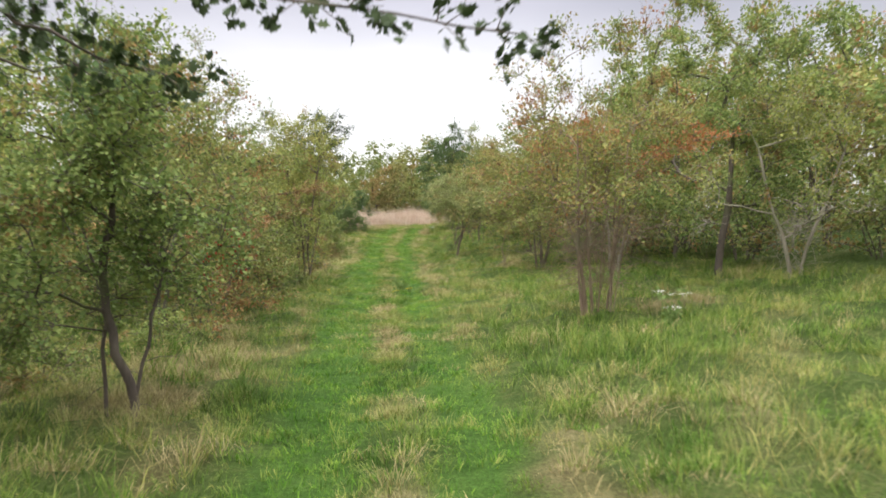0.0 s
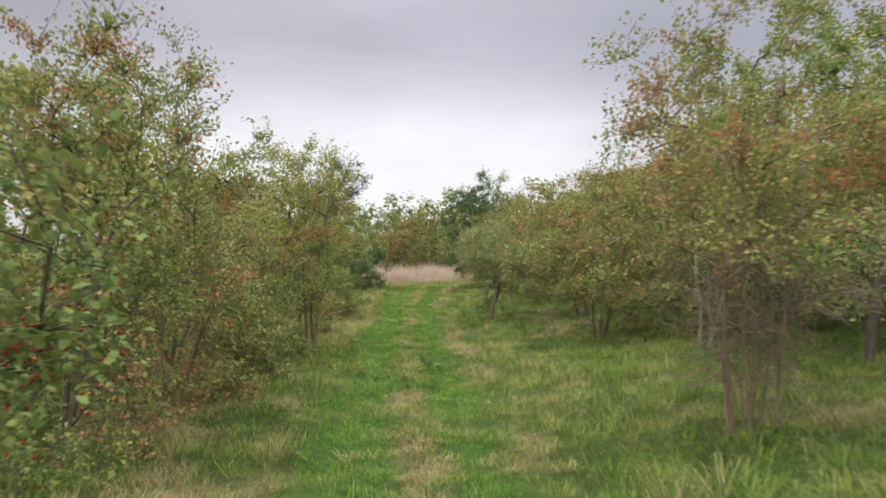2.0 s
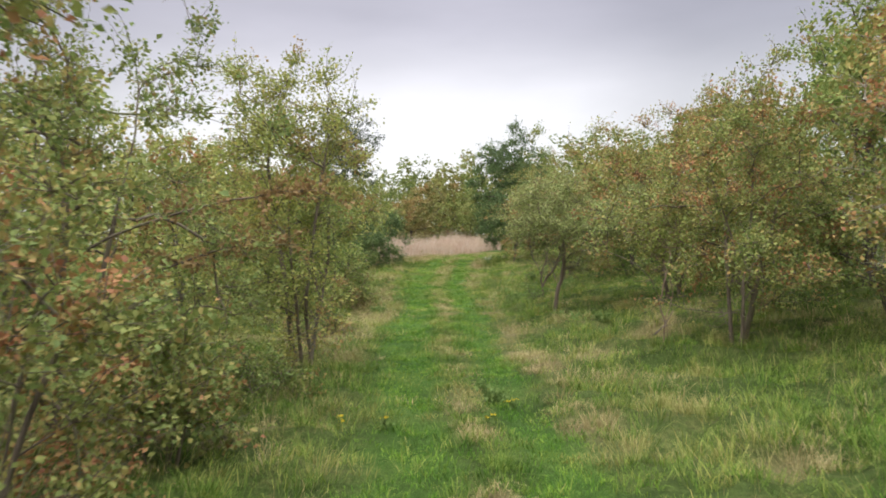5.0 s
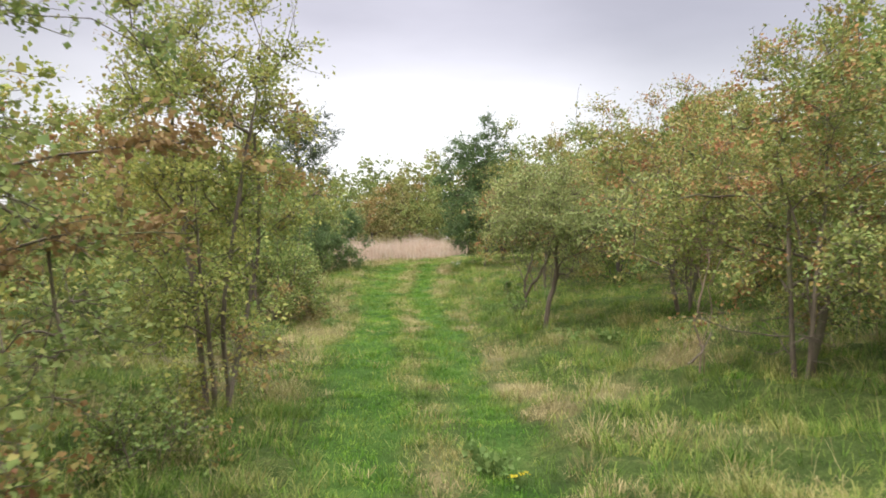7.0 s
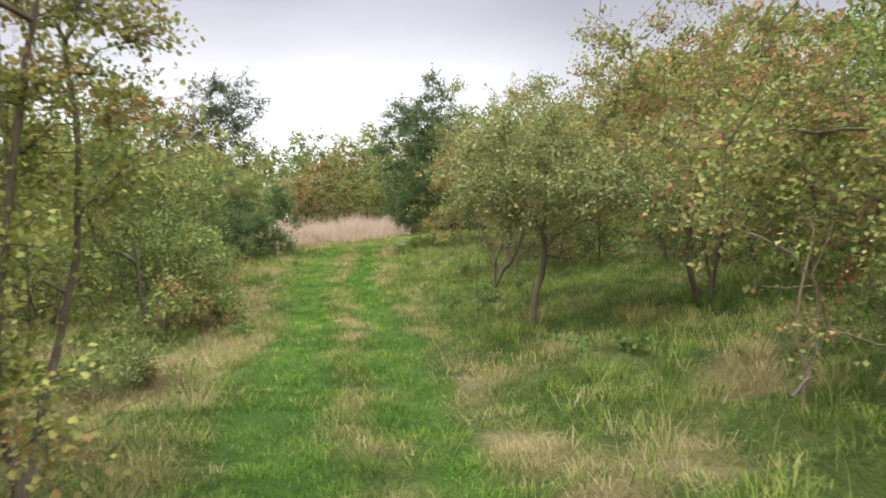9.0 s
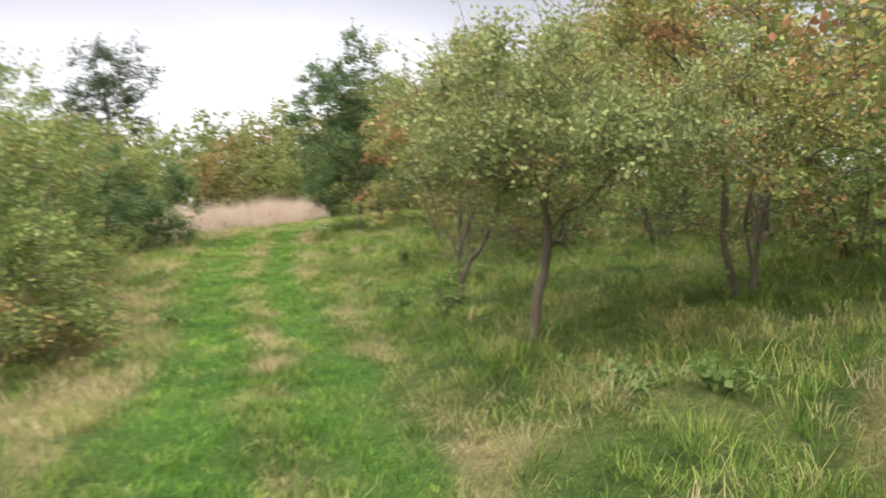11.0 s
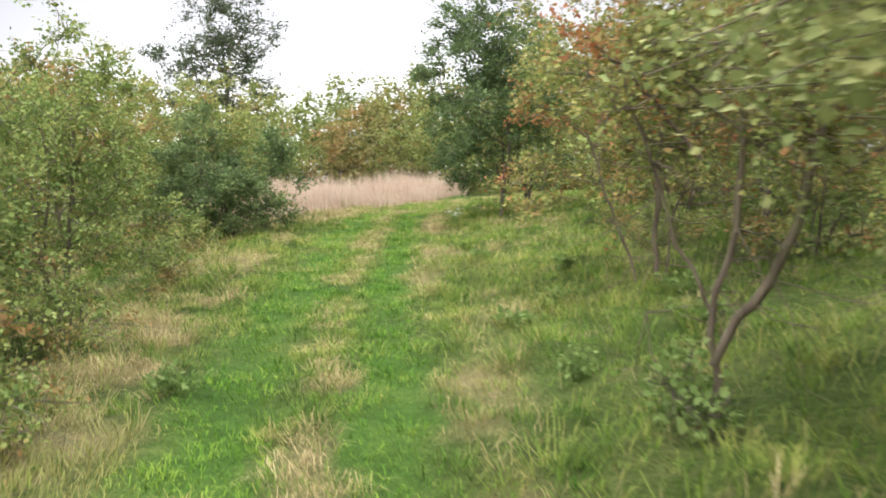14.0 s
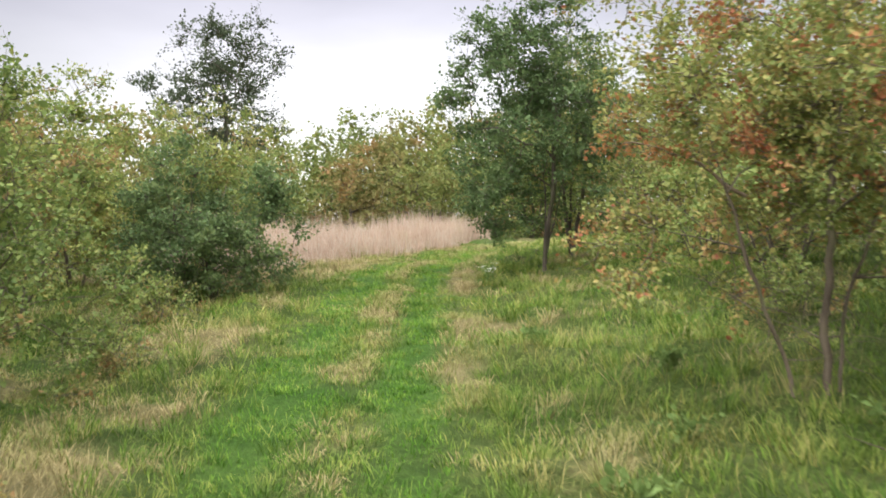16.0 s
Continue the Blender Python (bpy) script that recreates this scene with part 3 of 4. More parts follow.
# trees to the left of the path
tree("hawthorn_tree", -3.1, 2.6, M_BARKD, M_DARK, "dark hawthorn with boughs hanging over the path", seed=2, height=3.5, lo=1.9, rx=1.4, ry=1.2, r0=0.06, clumps=55, leaf=0.036, per=17, shoots=10, lean=(0.3, 0.6))
tree("hawthorn_tree", -2.22, 6.0, M_BARKD, M_GREEN, "young hawthorn with a dark crooked trunk and red berries", seed=3, height=3.0, lo=0.35, rx=0.95, ry=1.1, r0=0.034, clumps=120, leaf=0.036, per=24, core=500, shoots=14, lean=(-0.2, 0.1), bare=16, berries=90,
     lines=[((0, 0, 0), (0, 0, 0.3), (-0.12, 0, 0.5), (-0.2, 0.03, 0.83), (-0.24, 0.05, 1.1), (-0.16, 0.05, 1.6), (-0.1, 0.1, 2.2)), ((0.01, 0, 0.28), (0.08, 0.02, 0.44), (0.1, 0.05, 0.65), (0.17, 0.1, 1.1), (0.32, 0.1, 1.7)), ((-0.2, 0.05, 0), (-0.26, 0.1, 0.4), (-0.25, 0.15, 0.8), (-0.45, 0.2, 1.4))])
tree("hawthorn_tree", -3.9, 4.7, M_BARKD, M_GREEN, "young hawthorn beside the path with low bare twigs", seed=31, height=2.7, lo=0.2, rx=1.0, ry=1.0, stems=2, r0=0.03, clumps=60, leaf=0.04, per=18, core=200, bare=24)
tree("hawthorn_tree", -3.55, 10.1, M_BARKD, M_RUST, "small autumn tree with slender stems and yellowing leaves", seed=4, height=3.7, lo=-0.3, rx=1.35, ry=1.4, stems=3, r0=0.03, clumps=120, leaf=0.034, per=26, core=500, shoots=22, bare=14, spread=0.14)
tree("hawthorn_shrub", -3.35, 12.1, M_BARK, M_RUST, "bushy yellow-green shrub with thin stems", "shrub", seed=5, height=2.2, lo=-0.4, rx=0.75, ry=0.95, stems=4, r0=0.022, clumps=50, leaf=0.036, per=24, shoots=14, bare=10)
tree("bramble_bush", -3.3, 14.3, M_BARK, M_RUST, "low bramble with brown autumn leaves", "bramble", seed=44, height=1.1, lo=0.1, rx=0.55, ry=0.7, stems=4, r0=0.012, clumps=30, leaf=0.05, per=14, shoots=8, spread=0.4)
airy_tree = tree("hawthorn_tree", -4.3, 14.8, M_BARK, M_SHADE, "autumn tree with an airy crown of yellow-green leaves", seed=6, height=4.5, lo=-0.3, rx=1.5, ry=1.6, stems=3, r0=0.03, clumps=115, leaf=0.04, per=19, core=400, shoots=40, bare=10, spread=0.14, top=0.6)
tree("hawthorn_tree", -3.15, 18.1, M_BARK, M_YEL, "hawthorn with several stems and rust-tinged leaves", seed=7, height=4.2, lo=0.0, rx=0.95, ry=1.4, stems=5, r0=0.028, clumps=140, leaf=0.036, per=22, core=500, shoots=50, top=0.65, lean=(-0.15, 0), bare=20, spread=0.2, thin=0.3)
tree("hawthorn_shrub", -4.0, 24.3, M_BARK, M_GREEN, "bushy green shrub over a bare brown base", "shrub", seed=8, height=2.9, lo=-0.35, rx=0.75, ry=1.2, stems=4, r0=0.028, clumps=80, leaf=0.042, per=21, core=500, shoots=16, bare=36, thin=0.3)
tree("hawthorn_shrub", -5.05, 26.8, M_BARK, M_GREEN, "tall yellow-green shrub at the edge of the path", "shrub", seed=9, height=3.4, lo=-0.35, rx=0.9, ry=1.3, stems=4, r0=0.03, clumps=95, leaf=0.042, per=21, core=600, shoots=24, bare=16, top=0.7)
tree("hawthorn_shrub", -5.3, 30.2, M_BARK, M_GREEN, "tall yellow-green shrub with a bare low branch", "shrub", seed=10, height=3.3, lo=-0.35, rx=1.25, ry=1.4, stems=4, r0=0.03, clumps=100, leaf=0.042, per=21, core=700, shoots=24, bare=24, top=0.7)
tree("hawthorn_shrub", -6.6, 33.6, M_BARK, M_GREEN, "rounded green shrub beside the meadow", "shrub", seed=45, height=2.9, lo=0.2, rx=1.2, ry=1.3, stems=4, r0=0.03, clumps=80, leaf=0.055, per=16, shoots=12)
tree("dark_bush", -4.75, 35.7, M_BARKD, M_DARK, "dense dark green bush with a shaded hollow base", "bush", seed=11, height=2.2, lo=0.0, rx=1.3, ry=1.1, stems=5, r0=0.03, clumps=110, leaf=0.05, per=20, core=900, shoots=24, bare=60, gap=-0.05)
tree("green_bush", -5.6, 37.4, M_BARK, M_GREEN, "rounded green bush beside a darker one", "bush", seed=12, height=3.2, lo=0.0, rx=1.6, ry=1.3, stems=5, r0=0.03, clumps=95, leaf=0.052, per=18, core=900, shoots=20)
tree("birch_tree", -7.4, 46.0, M_BARKD, M_BIRCH, "slender airy tree standing above the bushes", seed=13, height=6.8, lo=2.6, rx=1.85, ry=1.75, r0=0.06, clumps=110, leaf=0.07, per=13, core=300, shoots=46, reach=0.5, gap=-0.2)
tree("green_bush", -7.4, 37.0, M_BARK, M_YEL, "rounded yellow-green bush in a row of bushes", "bush", seed=48, height=2.4, lo=0.0, rx=1.3, ry=1.3, stems=5, r0=0.03, clumps=80, leaf=0.06, per=16, shoots=12)
bramble = tree("bramble_bush", -3.5, 25.0, M_BARK, M_GREEN, "low leafy bramble on the grassy verge", "bramble", "brambles", seed=49, height=0.6, lo=-0.1, rx=0.4, ry=0.5, stems=5, r0=0.008, clumps=22, twigs=7, leaf=0.036, per=16, reach=0.22, spread=0.5, bare=10)
# trees to the right of the path
spindle = tree("spindle_shrub", 1.85, 9.9, M_TAN, M_ORANGE, "many-stemmed shrub with thin tan stems and orange leaves", "shrub", seed=20, height=3.5, lo=0.75, rx=1.05, ry=1.0, stems=14, r0=0.0145, clumps=85, leaf=0.036, per=17, shoots=30, bare=300, spread=0.2, thin=0.8)
tree("hawthorn_tree", 4.45, 13.4, M_BARKD, M_GREEN, "hawthorn with a dark straight trunk", seed=21, height=4.4, lo=0.8, rx=1.8, ry=1.7, r0=0.06, clumps=120, leaf=0.045, per=20, core=900, shoots=18)
tree("hawthorn_tree", 4.75, 17.0, M_BARKD, M_GREEN, "tall hawthorn with dark trunks in the thicket", seed=22, height=6.0, lo=0.5, rx=1.8, ry=1.7, stems=2, r0=0.055, clumps=120, leaf=0.05, per=18, core=900, shoots=60, spread=0.12)
tree("bare_tree", 5.2, 12.2, M_PALE, M_YEL, "half-dead tree with pale bare branches", seed=23, height=3.2, lo=0.4, rx=1.5, ry=1.5, stems=2, r0=0.03, clumps=90, twigs=7, leaf=0.04, per=16, bare=110, spread=0.25, thin=1.8)
tree("hawthorn_shrub", 3.2, 15.8, M_PALE, M_RUST, "slender shrub with pale stems and rusty leaves", "shrub", seed=24, height=3.3, lo=0.6, rx=1.0, ry=1.0, stems=5, r0=0.022, clumps=60, leaf=0.045, per=16, shoots=14, bare=24, spread=0.16, thin=0.7)
tree("hawthorn_tree", 2.1, 18.6, M_BARK, M_RUST, "wide hawthorn with a low spreading crown turning rusty", seed=25, height=3.2, lo=0.4, rx=1.9, ry=1.6, stems=4, r0=0.036, clumps=160, leaf=0.036, per=24, core=700, shoots=90, bare=26, spread=0.18, thin=0.25)
tree("hawthorn_sapling", 1.31, 19.1, M_TAN, M_YEL, "thin pale crooked sapling with few leaves", "sapling", seed=26, height=1.7, lo=0.85, rx=0.45, ry=0.4, r0=0.0095, clumps=14, leaf=0.04, per=12, bare=6,
     lines=[((0, 0, 0), (0.03, 0, 0.3), (-0.05, 0, 0.55), (0.02, 0, 0.75), (0.1, 0, 1.15)), ((0.07, 0.02, 0), (0.04, 0, 0.35), (0.14, 0, 0.65), (0.1, 0, 0.9), (0.24, 0, 1.2))])
tree("hawthorn_tree", 0.26, 22.6, M_BARK, M_PALEG, "small tree with a crooked reddish trunk and pale green leaves", seed=61, height=2.45, lo=0.85, rx=1.35, ry=1.2, r0=0.032, clumps=110, leaf=0.032, per=30, core=100, shoots=24, bare=50, lean=(0.45, 0.1), thin=0.3,
     lines=[((0, 0, 0), (0.02, 0, 0.25), (0.1, 0, 0.6), (0.15, 0, 0.9), (0.15, 0, 1.2), (0.2, 0, 1.6), (0.16, 0, 2.0)), ((-0.04, 0, 0), (-0.06, 0.02, 0.3), (-0.1, 0.03, 0.55), (-0.14, 0.04, 0.75))])
twiggy_tree = tree("hawthorn_tree", 0.2, 24.9, M_BARK, M_ORANGE, "small tree with dead twigs low down and orange-tipped leaves", seed=28, height=2.7, lo=1.05, rx=0.95, ry=0.75, stems=4, r0=0.023, clumps=75, leaf=0.027, per=30, core=400, shoots=18, bare=170, spread=0.2, lean=(0.3, 0.1), thin=0.5,
     lines=[((0, 0, 0), (0.04, 0, 0.28), (0, 0, 0.5), (0.02, 0, 0.7), (0.13, 0, 1.0), (0.15, 0, 1.45), (0.2, 0, 1.9)), ((-0.1, 0.02, 0), (-0.2, 0, 0.2), (-0.28, 0, 0.42), (-0.3, 0, 0.6)), ((0.01, 0, 0.5), (0.2, -0.05, 0.66), (0.36, -0.1, 1.0), (0.5, -0.1, 1.5)), ((0.02, 0, 0.7), (-0.16, 0.05, 0.95), (-0.24, 0.05, 1.3), (-0.4, 0.05, 1.7))])
tree("weed_clump", 0.1, 24.8, M_BARKD, M_WEED, "dark leafy weeds round the foot of a small tree", "weeds", seed=46, height=0.38, lo=0.03, rx=0.14, ry=0.14, stems=4, r0=0.008, clumps=9, twigs=6, leaf=0.05, per=6, reach=0.15, spread=0.4)
tree("hawthorn_tree", 2.5, 23.5, M_BARK, M_RUST, "many-stemmed hawthorn with red and orange patches", seed=29, height=3.5, lo=0.4, rx=1.8, ry=1.6, stems=5, r0=0.033, clumps=130, leaf=0.036, per=24, core=250, shoots=40, bare=30, spread=0.22, thin=0.35)
red_tree = tree("hawthorn_tree", 1.1, 29.1, M_BARK, M_REDTIP, "small tree with leaning brown stems and red-tipped leaves", seed=30, height=3.4, lo=0.25, rx=1.5, ry=1.5, r0=0.025, clumps=160, leaf=0.034, per=30, core=1000, shoots=24, bare=40, lean=(0.1, 0.1), thin=0.3,
     lines=[((0, 0, 0), (-0.02, 0, 0.5), (0.03, 0, 1.0), (0.06, 0.05, 1.5), (0.2, 0.1, 2.2)), ((-0.2, 0.05, 0), (-0.3, 0.05, 0.35), (-0.5, 0.02, 0.85), (-0.6, 0, 1.2), (-0.75, 0, 1.7)), ((0.1, 0.1, 0), (0.16, 0.15, 0.5), (0.4, 0.2, 1.1), (0.7, 0.25, 1.7))])
tree("wild_pear_tree", 0.05, 36.5, M_BARKD, M_DARK, "dark green tree with several short trunks and an airy top", seed=34, height=4.7, lo=0.4, rx=1.4, ry=1.3, stems=5, r0=0.036, clumps=185, leaf=0.05, per=18, core=700, shoots=80, top=0.55, spread=0.2, gap=-0.4, thin=0.25)
tree("wild_pear_tree", 0.85, 38.4, M_BARKD, M_GREEN, "green tree with an airy top behind a darker one", seed=33, height=4.5, lo=0.4, rx=1.2, ry=1.3, stems=3, r0=0.034, clumps=85, leaf=0.06, per=14, shoots=60, top=0.5, reach=0.5, spread=0.1)



def spray(root, start, end, seed, bark, mat, label, fan=0.3, count=26, leaf=0.04):
    """A limb that reaches out of the crown and carries side twigs of turned leaves."""
    rng = np.random.RandomState(seed)
    a, b = np.array(start, float), np.array(end, float)
    n = 10
    pts = [a + (b - a) * i / n + [0, 0, 0.12 * math.sin(math.pi * i / n)] + rng.normal(0, 0.012, 3) for i in range(n + 1)]
    seg = [(*pts[i], *pts[i + 1], 0.011 * (1 - i / n) + 0.003, 0.011 * (1 - (i + 1) / n) + 0.003) for i in range(n)]
    at, way = [], []
    for k in range(count):
        i = min(n, int(n * (0.25 + 0.8 * rng.uniform())))
        d = (b - a) / np.linalg.norm(b - a) * 0.7 + rng.normal(0, 1, 3) * [0.9, 0.9, 0.45]
        d /= np.linalg.norm(d)
        L = fan * rng.uniform(0.4, 1.1)
        seg.append((*pts[i], *(pts[i] + d * L), 0.004, 0.0015))
        m = 22
        s = rng.uniform(0.15, 1.05, (m, 1))
        at.append(pts[i] + d * L * s + rng.normal(0, 0.025, (m, 3)))
        way.append(d + rng.normal(0, 0.5, (m, 3)))
    limb = child("limb", raw_mesh("limb", *tubes(seg), bark, True), root)
    child("leaf_spray", raw_mesh("leaf_spray", *leaves(rng, np.concatenate(at), np.concatenate(way), leaf, 0.9), mat), limb, label)["kind"] = "stuff"


spray(spindle, (0.15, 0.0, 1.5), (1.5, 0.5, 2.2), 1, M_TAN, M_SPRAY, "spray of bright orange-red autumn leaves", 0.4, 40)
spray(spindle, (0.1, 0.0, 1.6), (-0.25, 0.1, 2.35), 2, M_TAN, M_SPRAY, "spray of orange autumn leaves", 0.35, 16)
spray(red_tree, (-0.5, 0.1, 1.3), (-1.3, 0.45, 1.7), 3, M_TAN, M_SPRAY, "spray of scarlet autumn leaves", 0.22, 14, 0.034)
spray(red_tree, (0.1, 0.0, 1.6), (0.35, -0.9, 2.3), 4, M_TAN, M_SPRAY, "spray of rust-red autumn leaves", 0.4, 26, 0.034)
spray(twiggy_tree, (-0.05, 0.0, 1.3), (-0.7, 0.0, 1.95), 5, M_BARK, M_SPRAY, "spray of scarlet autumn leaves", 0.16, 10, 0.028)
spray(airy_tree, (0.2, 0.0, 1.5), (2.05, 0.1, 1.95), 6, M_BARK, M_BROWNSPRAY, "level bough of reddish-brown leaves", 0.3, 34)
spray(airy_tree, (0.2, 0.1, 1.1), (1.9, 0.2, 1.55), 7, M_BARK, M_BROWNSPRAY, "level bough of reddish-brown leaves", 0.3, 34)

# the thicket and the woods behind, from five kinds repeated
kinds = [
    tree("thicket_tree", 5.6, 19.5, M_BARKD, M_RUST, "thicket tree with rusty leaves and dark stems", group="thicket", seed=40, height=4.4, lo=0.7, rx=2.0, ry=2.0, stems=3, r0=0.05, clumps=95, twigs=8, leaf=0.07, per=8, core=1100, shoots=60, bare=14, spread=0.15, fine=False),
    tree("thicket_tree", 7.6, 16.5, M_BARKD, M_GREEN, "thicket tree with green leaves and dark stems", group="thicket", seed=41, height=5.0, lo=0.7, rx=2.1, ry=2.1, stems=3, r0=0.05, clumps=100, twigs=8, leaf=0.07, per=8, core=1200, shoots=60, bare=14, spread=0.15, fine=False),
    tree("thicket_tree", -7.5, 20.0, M_BARKD, M_YEL, "thicket tree with yellowing leaves", group="thicket", seed=42, height=4.2, lo=0.1, rx=1.9, ry=1.9, stems=4, r0=0.045, clumps=95, twigs=8, leaf=0.075, per=8, core=1100, shoots=30, spread=0.18, fine=False),
    tree("thicket_tree", -5.5, 57.0, M_BARKD, M_FAR, "distant bushy tree in pale autumn green", group="far trees", seed=43, height=4.6, lo=-0.8, rx=2.3, ry=2.0, stems=4, r0=0.06, clumps=130, twigs=6, leaf=0.12, per=6, core=1300, shoots=40, reach=0.5, spread=0.2, gap=-0.5, top=0.75, fine=False),
    tree("thicket_bush", 3.9, 22.0, M_BARKD, M_GREEN, "low twiggy bush in the shade of the thicket", "bush", "undergrowth", seed=47, height=1.7, lo=-0.2, rx=1.3, ry=1.2, stems=6, r0=0.022, clumps=50, twigs=7, leaf=0.06, per=8, core=500, bare=40, spread=0.45, gap=-0.6, fine=False),
    tree("thicket_tree", -3.4, 55.5, M_BARKD, M_FARRUST, "distant bushy tree turning rusty brown", group="far trees", seed=63, height=4.4, lo=-0.8, rx=2.1, ry=2.0, stems=4, r0=0.06, clumps=120, twigs=6, leaf=0.12, per=6, core=1200, shoots=40, reach=0.5, spread=0.2, gap=-0.4, top=0.7, fine=False),
]
rnd = random.Random(4)
THICKET = [(1, 4.9, 21.3, 0.95), (0, 4.2, 25.8, 0.85), (1, 6.1, 23.8, 1.05), (0, 4.6, 28.6, 0.85), (1, 3.3, 31.8, 0.8), (2, 3.8, 34.8, 0.85), (0, 5.9, 32.0, 1.0), (1, 7.8, 27.5, 1.15), (0, 8.0, 21.5, 1.15),
           (1, 9.5, 13.0, 1.3), (0, 10.8, 18.0, 1.35), (1, 7.6, 10.2, 1.1), (2, 8.2, 6.8, 1.0), (1, 10.5, 24.0, 1.35), (2, 5.0, 38.5, 0.9), (0, 7.5, 36.0, 1.1), (1, 9.0, 41.0, 1.2),
           (2, -6.4, 12.0, 0.95), (1, -6.8, 16.0, 0.95), (2, -5.9, 7.8, 0.85), (0, -6.6, 23.6, 0.8), (2, -7.6, 27.5, 0.95), (1, -8.2, 31.5, 0.85), (2, -9.2, 35.0, 0.8), (0, -9.5, 24.0, 1.0), (2, -9.6, 14.5, 1.05), (1, -9.4, 40.0, 0.85), (2, -6.8, 2.8, 1.0),
           (1, -4.5, -4.0, 1.0), (0, 4.5, -5.0, 1.1), (2, 0.5, -11.0, 1.1), (1, 7.0, 1.0, 1.1), (2, -8.0, -2.0, 1.1)]
for k, x, y, s in THICKET:
    again(kinds[k], x, y, rnd.uniform(0, 360), s, "thicket")
UNDER = [(5.4, 15.0), (6.6, 17.6), (5.2, 18.2), (4.0, 18.6), (5.5, 22.6), (4.0, 24.0), (5.2, 26.4), (3.6, 27.6), (2.9, 29.7), (5.2, 30.4), (2.6, 33.4), (4.6, 33.2), (2.5, 36.2), (7.2, 13.6), (8.2, 11.6), (4.0, 37.0),
         (-5.6, 10.0), (-5.4, 13.4), (-5.8, 17.6), (-5.4, 20.8), (-5.8, 25.4), (-6.6, 29.0), (-5.4, 5.6), ]
for x, y in UNDER:
    again(kinds[4], x, y, rnd.uniform(0, 360), rnd.uniform(0.75, 1.1), "undergrowth")
for x, y, s in [(-4.0, 27.4, 0.9), (-4.6, 31.6, 0.9), (-3.6, 21.3, 0.8), (-4.9, 33.8, 1.0), (-3.2, 16.6, 0.9), (-2.9, 8.3, 0.7), (-3.5, 7.2, 0.9), (1.9, 31.6, 0.9), (3.3, 20.8, 1.0)]:
    again(bramble, x, y, rnd.uniform(0, 360), s, "brambles")
FAR = [(3, -7.2, 52.5, 0.8), (5, -4.6, 52.5, 0.75), (3, -1.9, 52.5, 0.72), (3, -10.6, 49.0, 0.75), (3, 1.4, 50.5, 0.85), (5, 4.6, 49.0, 0.85), (3, -9.6, 52, 0.9), (3, -2.6, 57, 1.15), (3, 0.2, 55, 1.05), (3, 3.0, 54, 1.05), (3, 6.2, 52, 1.1), (3, 9.5, 50, 1.15),
       (3, -8.4, 57, 1.1), (5, -12.5, 54, 1.1), (3, -16, 50, 1.15), (5, -12.5, 44, 0.95), (3, 13, 46, 1.3), (3, 12, 55, 1.4), (5, 1.6, 60, 1.35), (3, -6, 63, 1.35), (5, -11.5, 63, 1.35), (3, -1.8, 65, 1.5), (3, 4.8, 62, 1.6), (3, 8.6, 59, 1.6), (3, -16.5, 60, 1.35),
       (3, -13, 37, 1.0), (5, -12.6, 30, 1.0), (3, -12.5, 22, 1.0), (3, -12.2, 12, 1.0), (3, -10, 6, 1.0), (5, 13.5, 32, 1.3), (3, 13.6, 39, 1.3), (3, 13.5, 25, 1.3), (3, 14, 16, 1.3), (3, 12.5, 9, 1.2)]
for k, x, y, s in FAR:
    again(kinds[k], x, y, rnd.uniform(0, 360), s, "far trees")


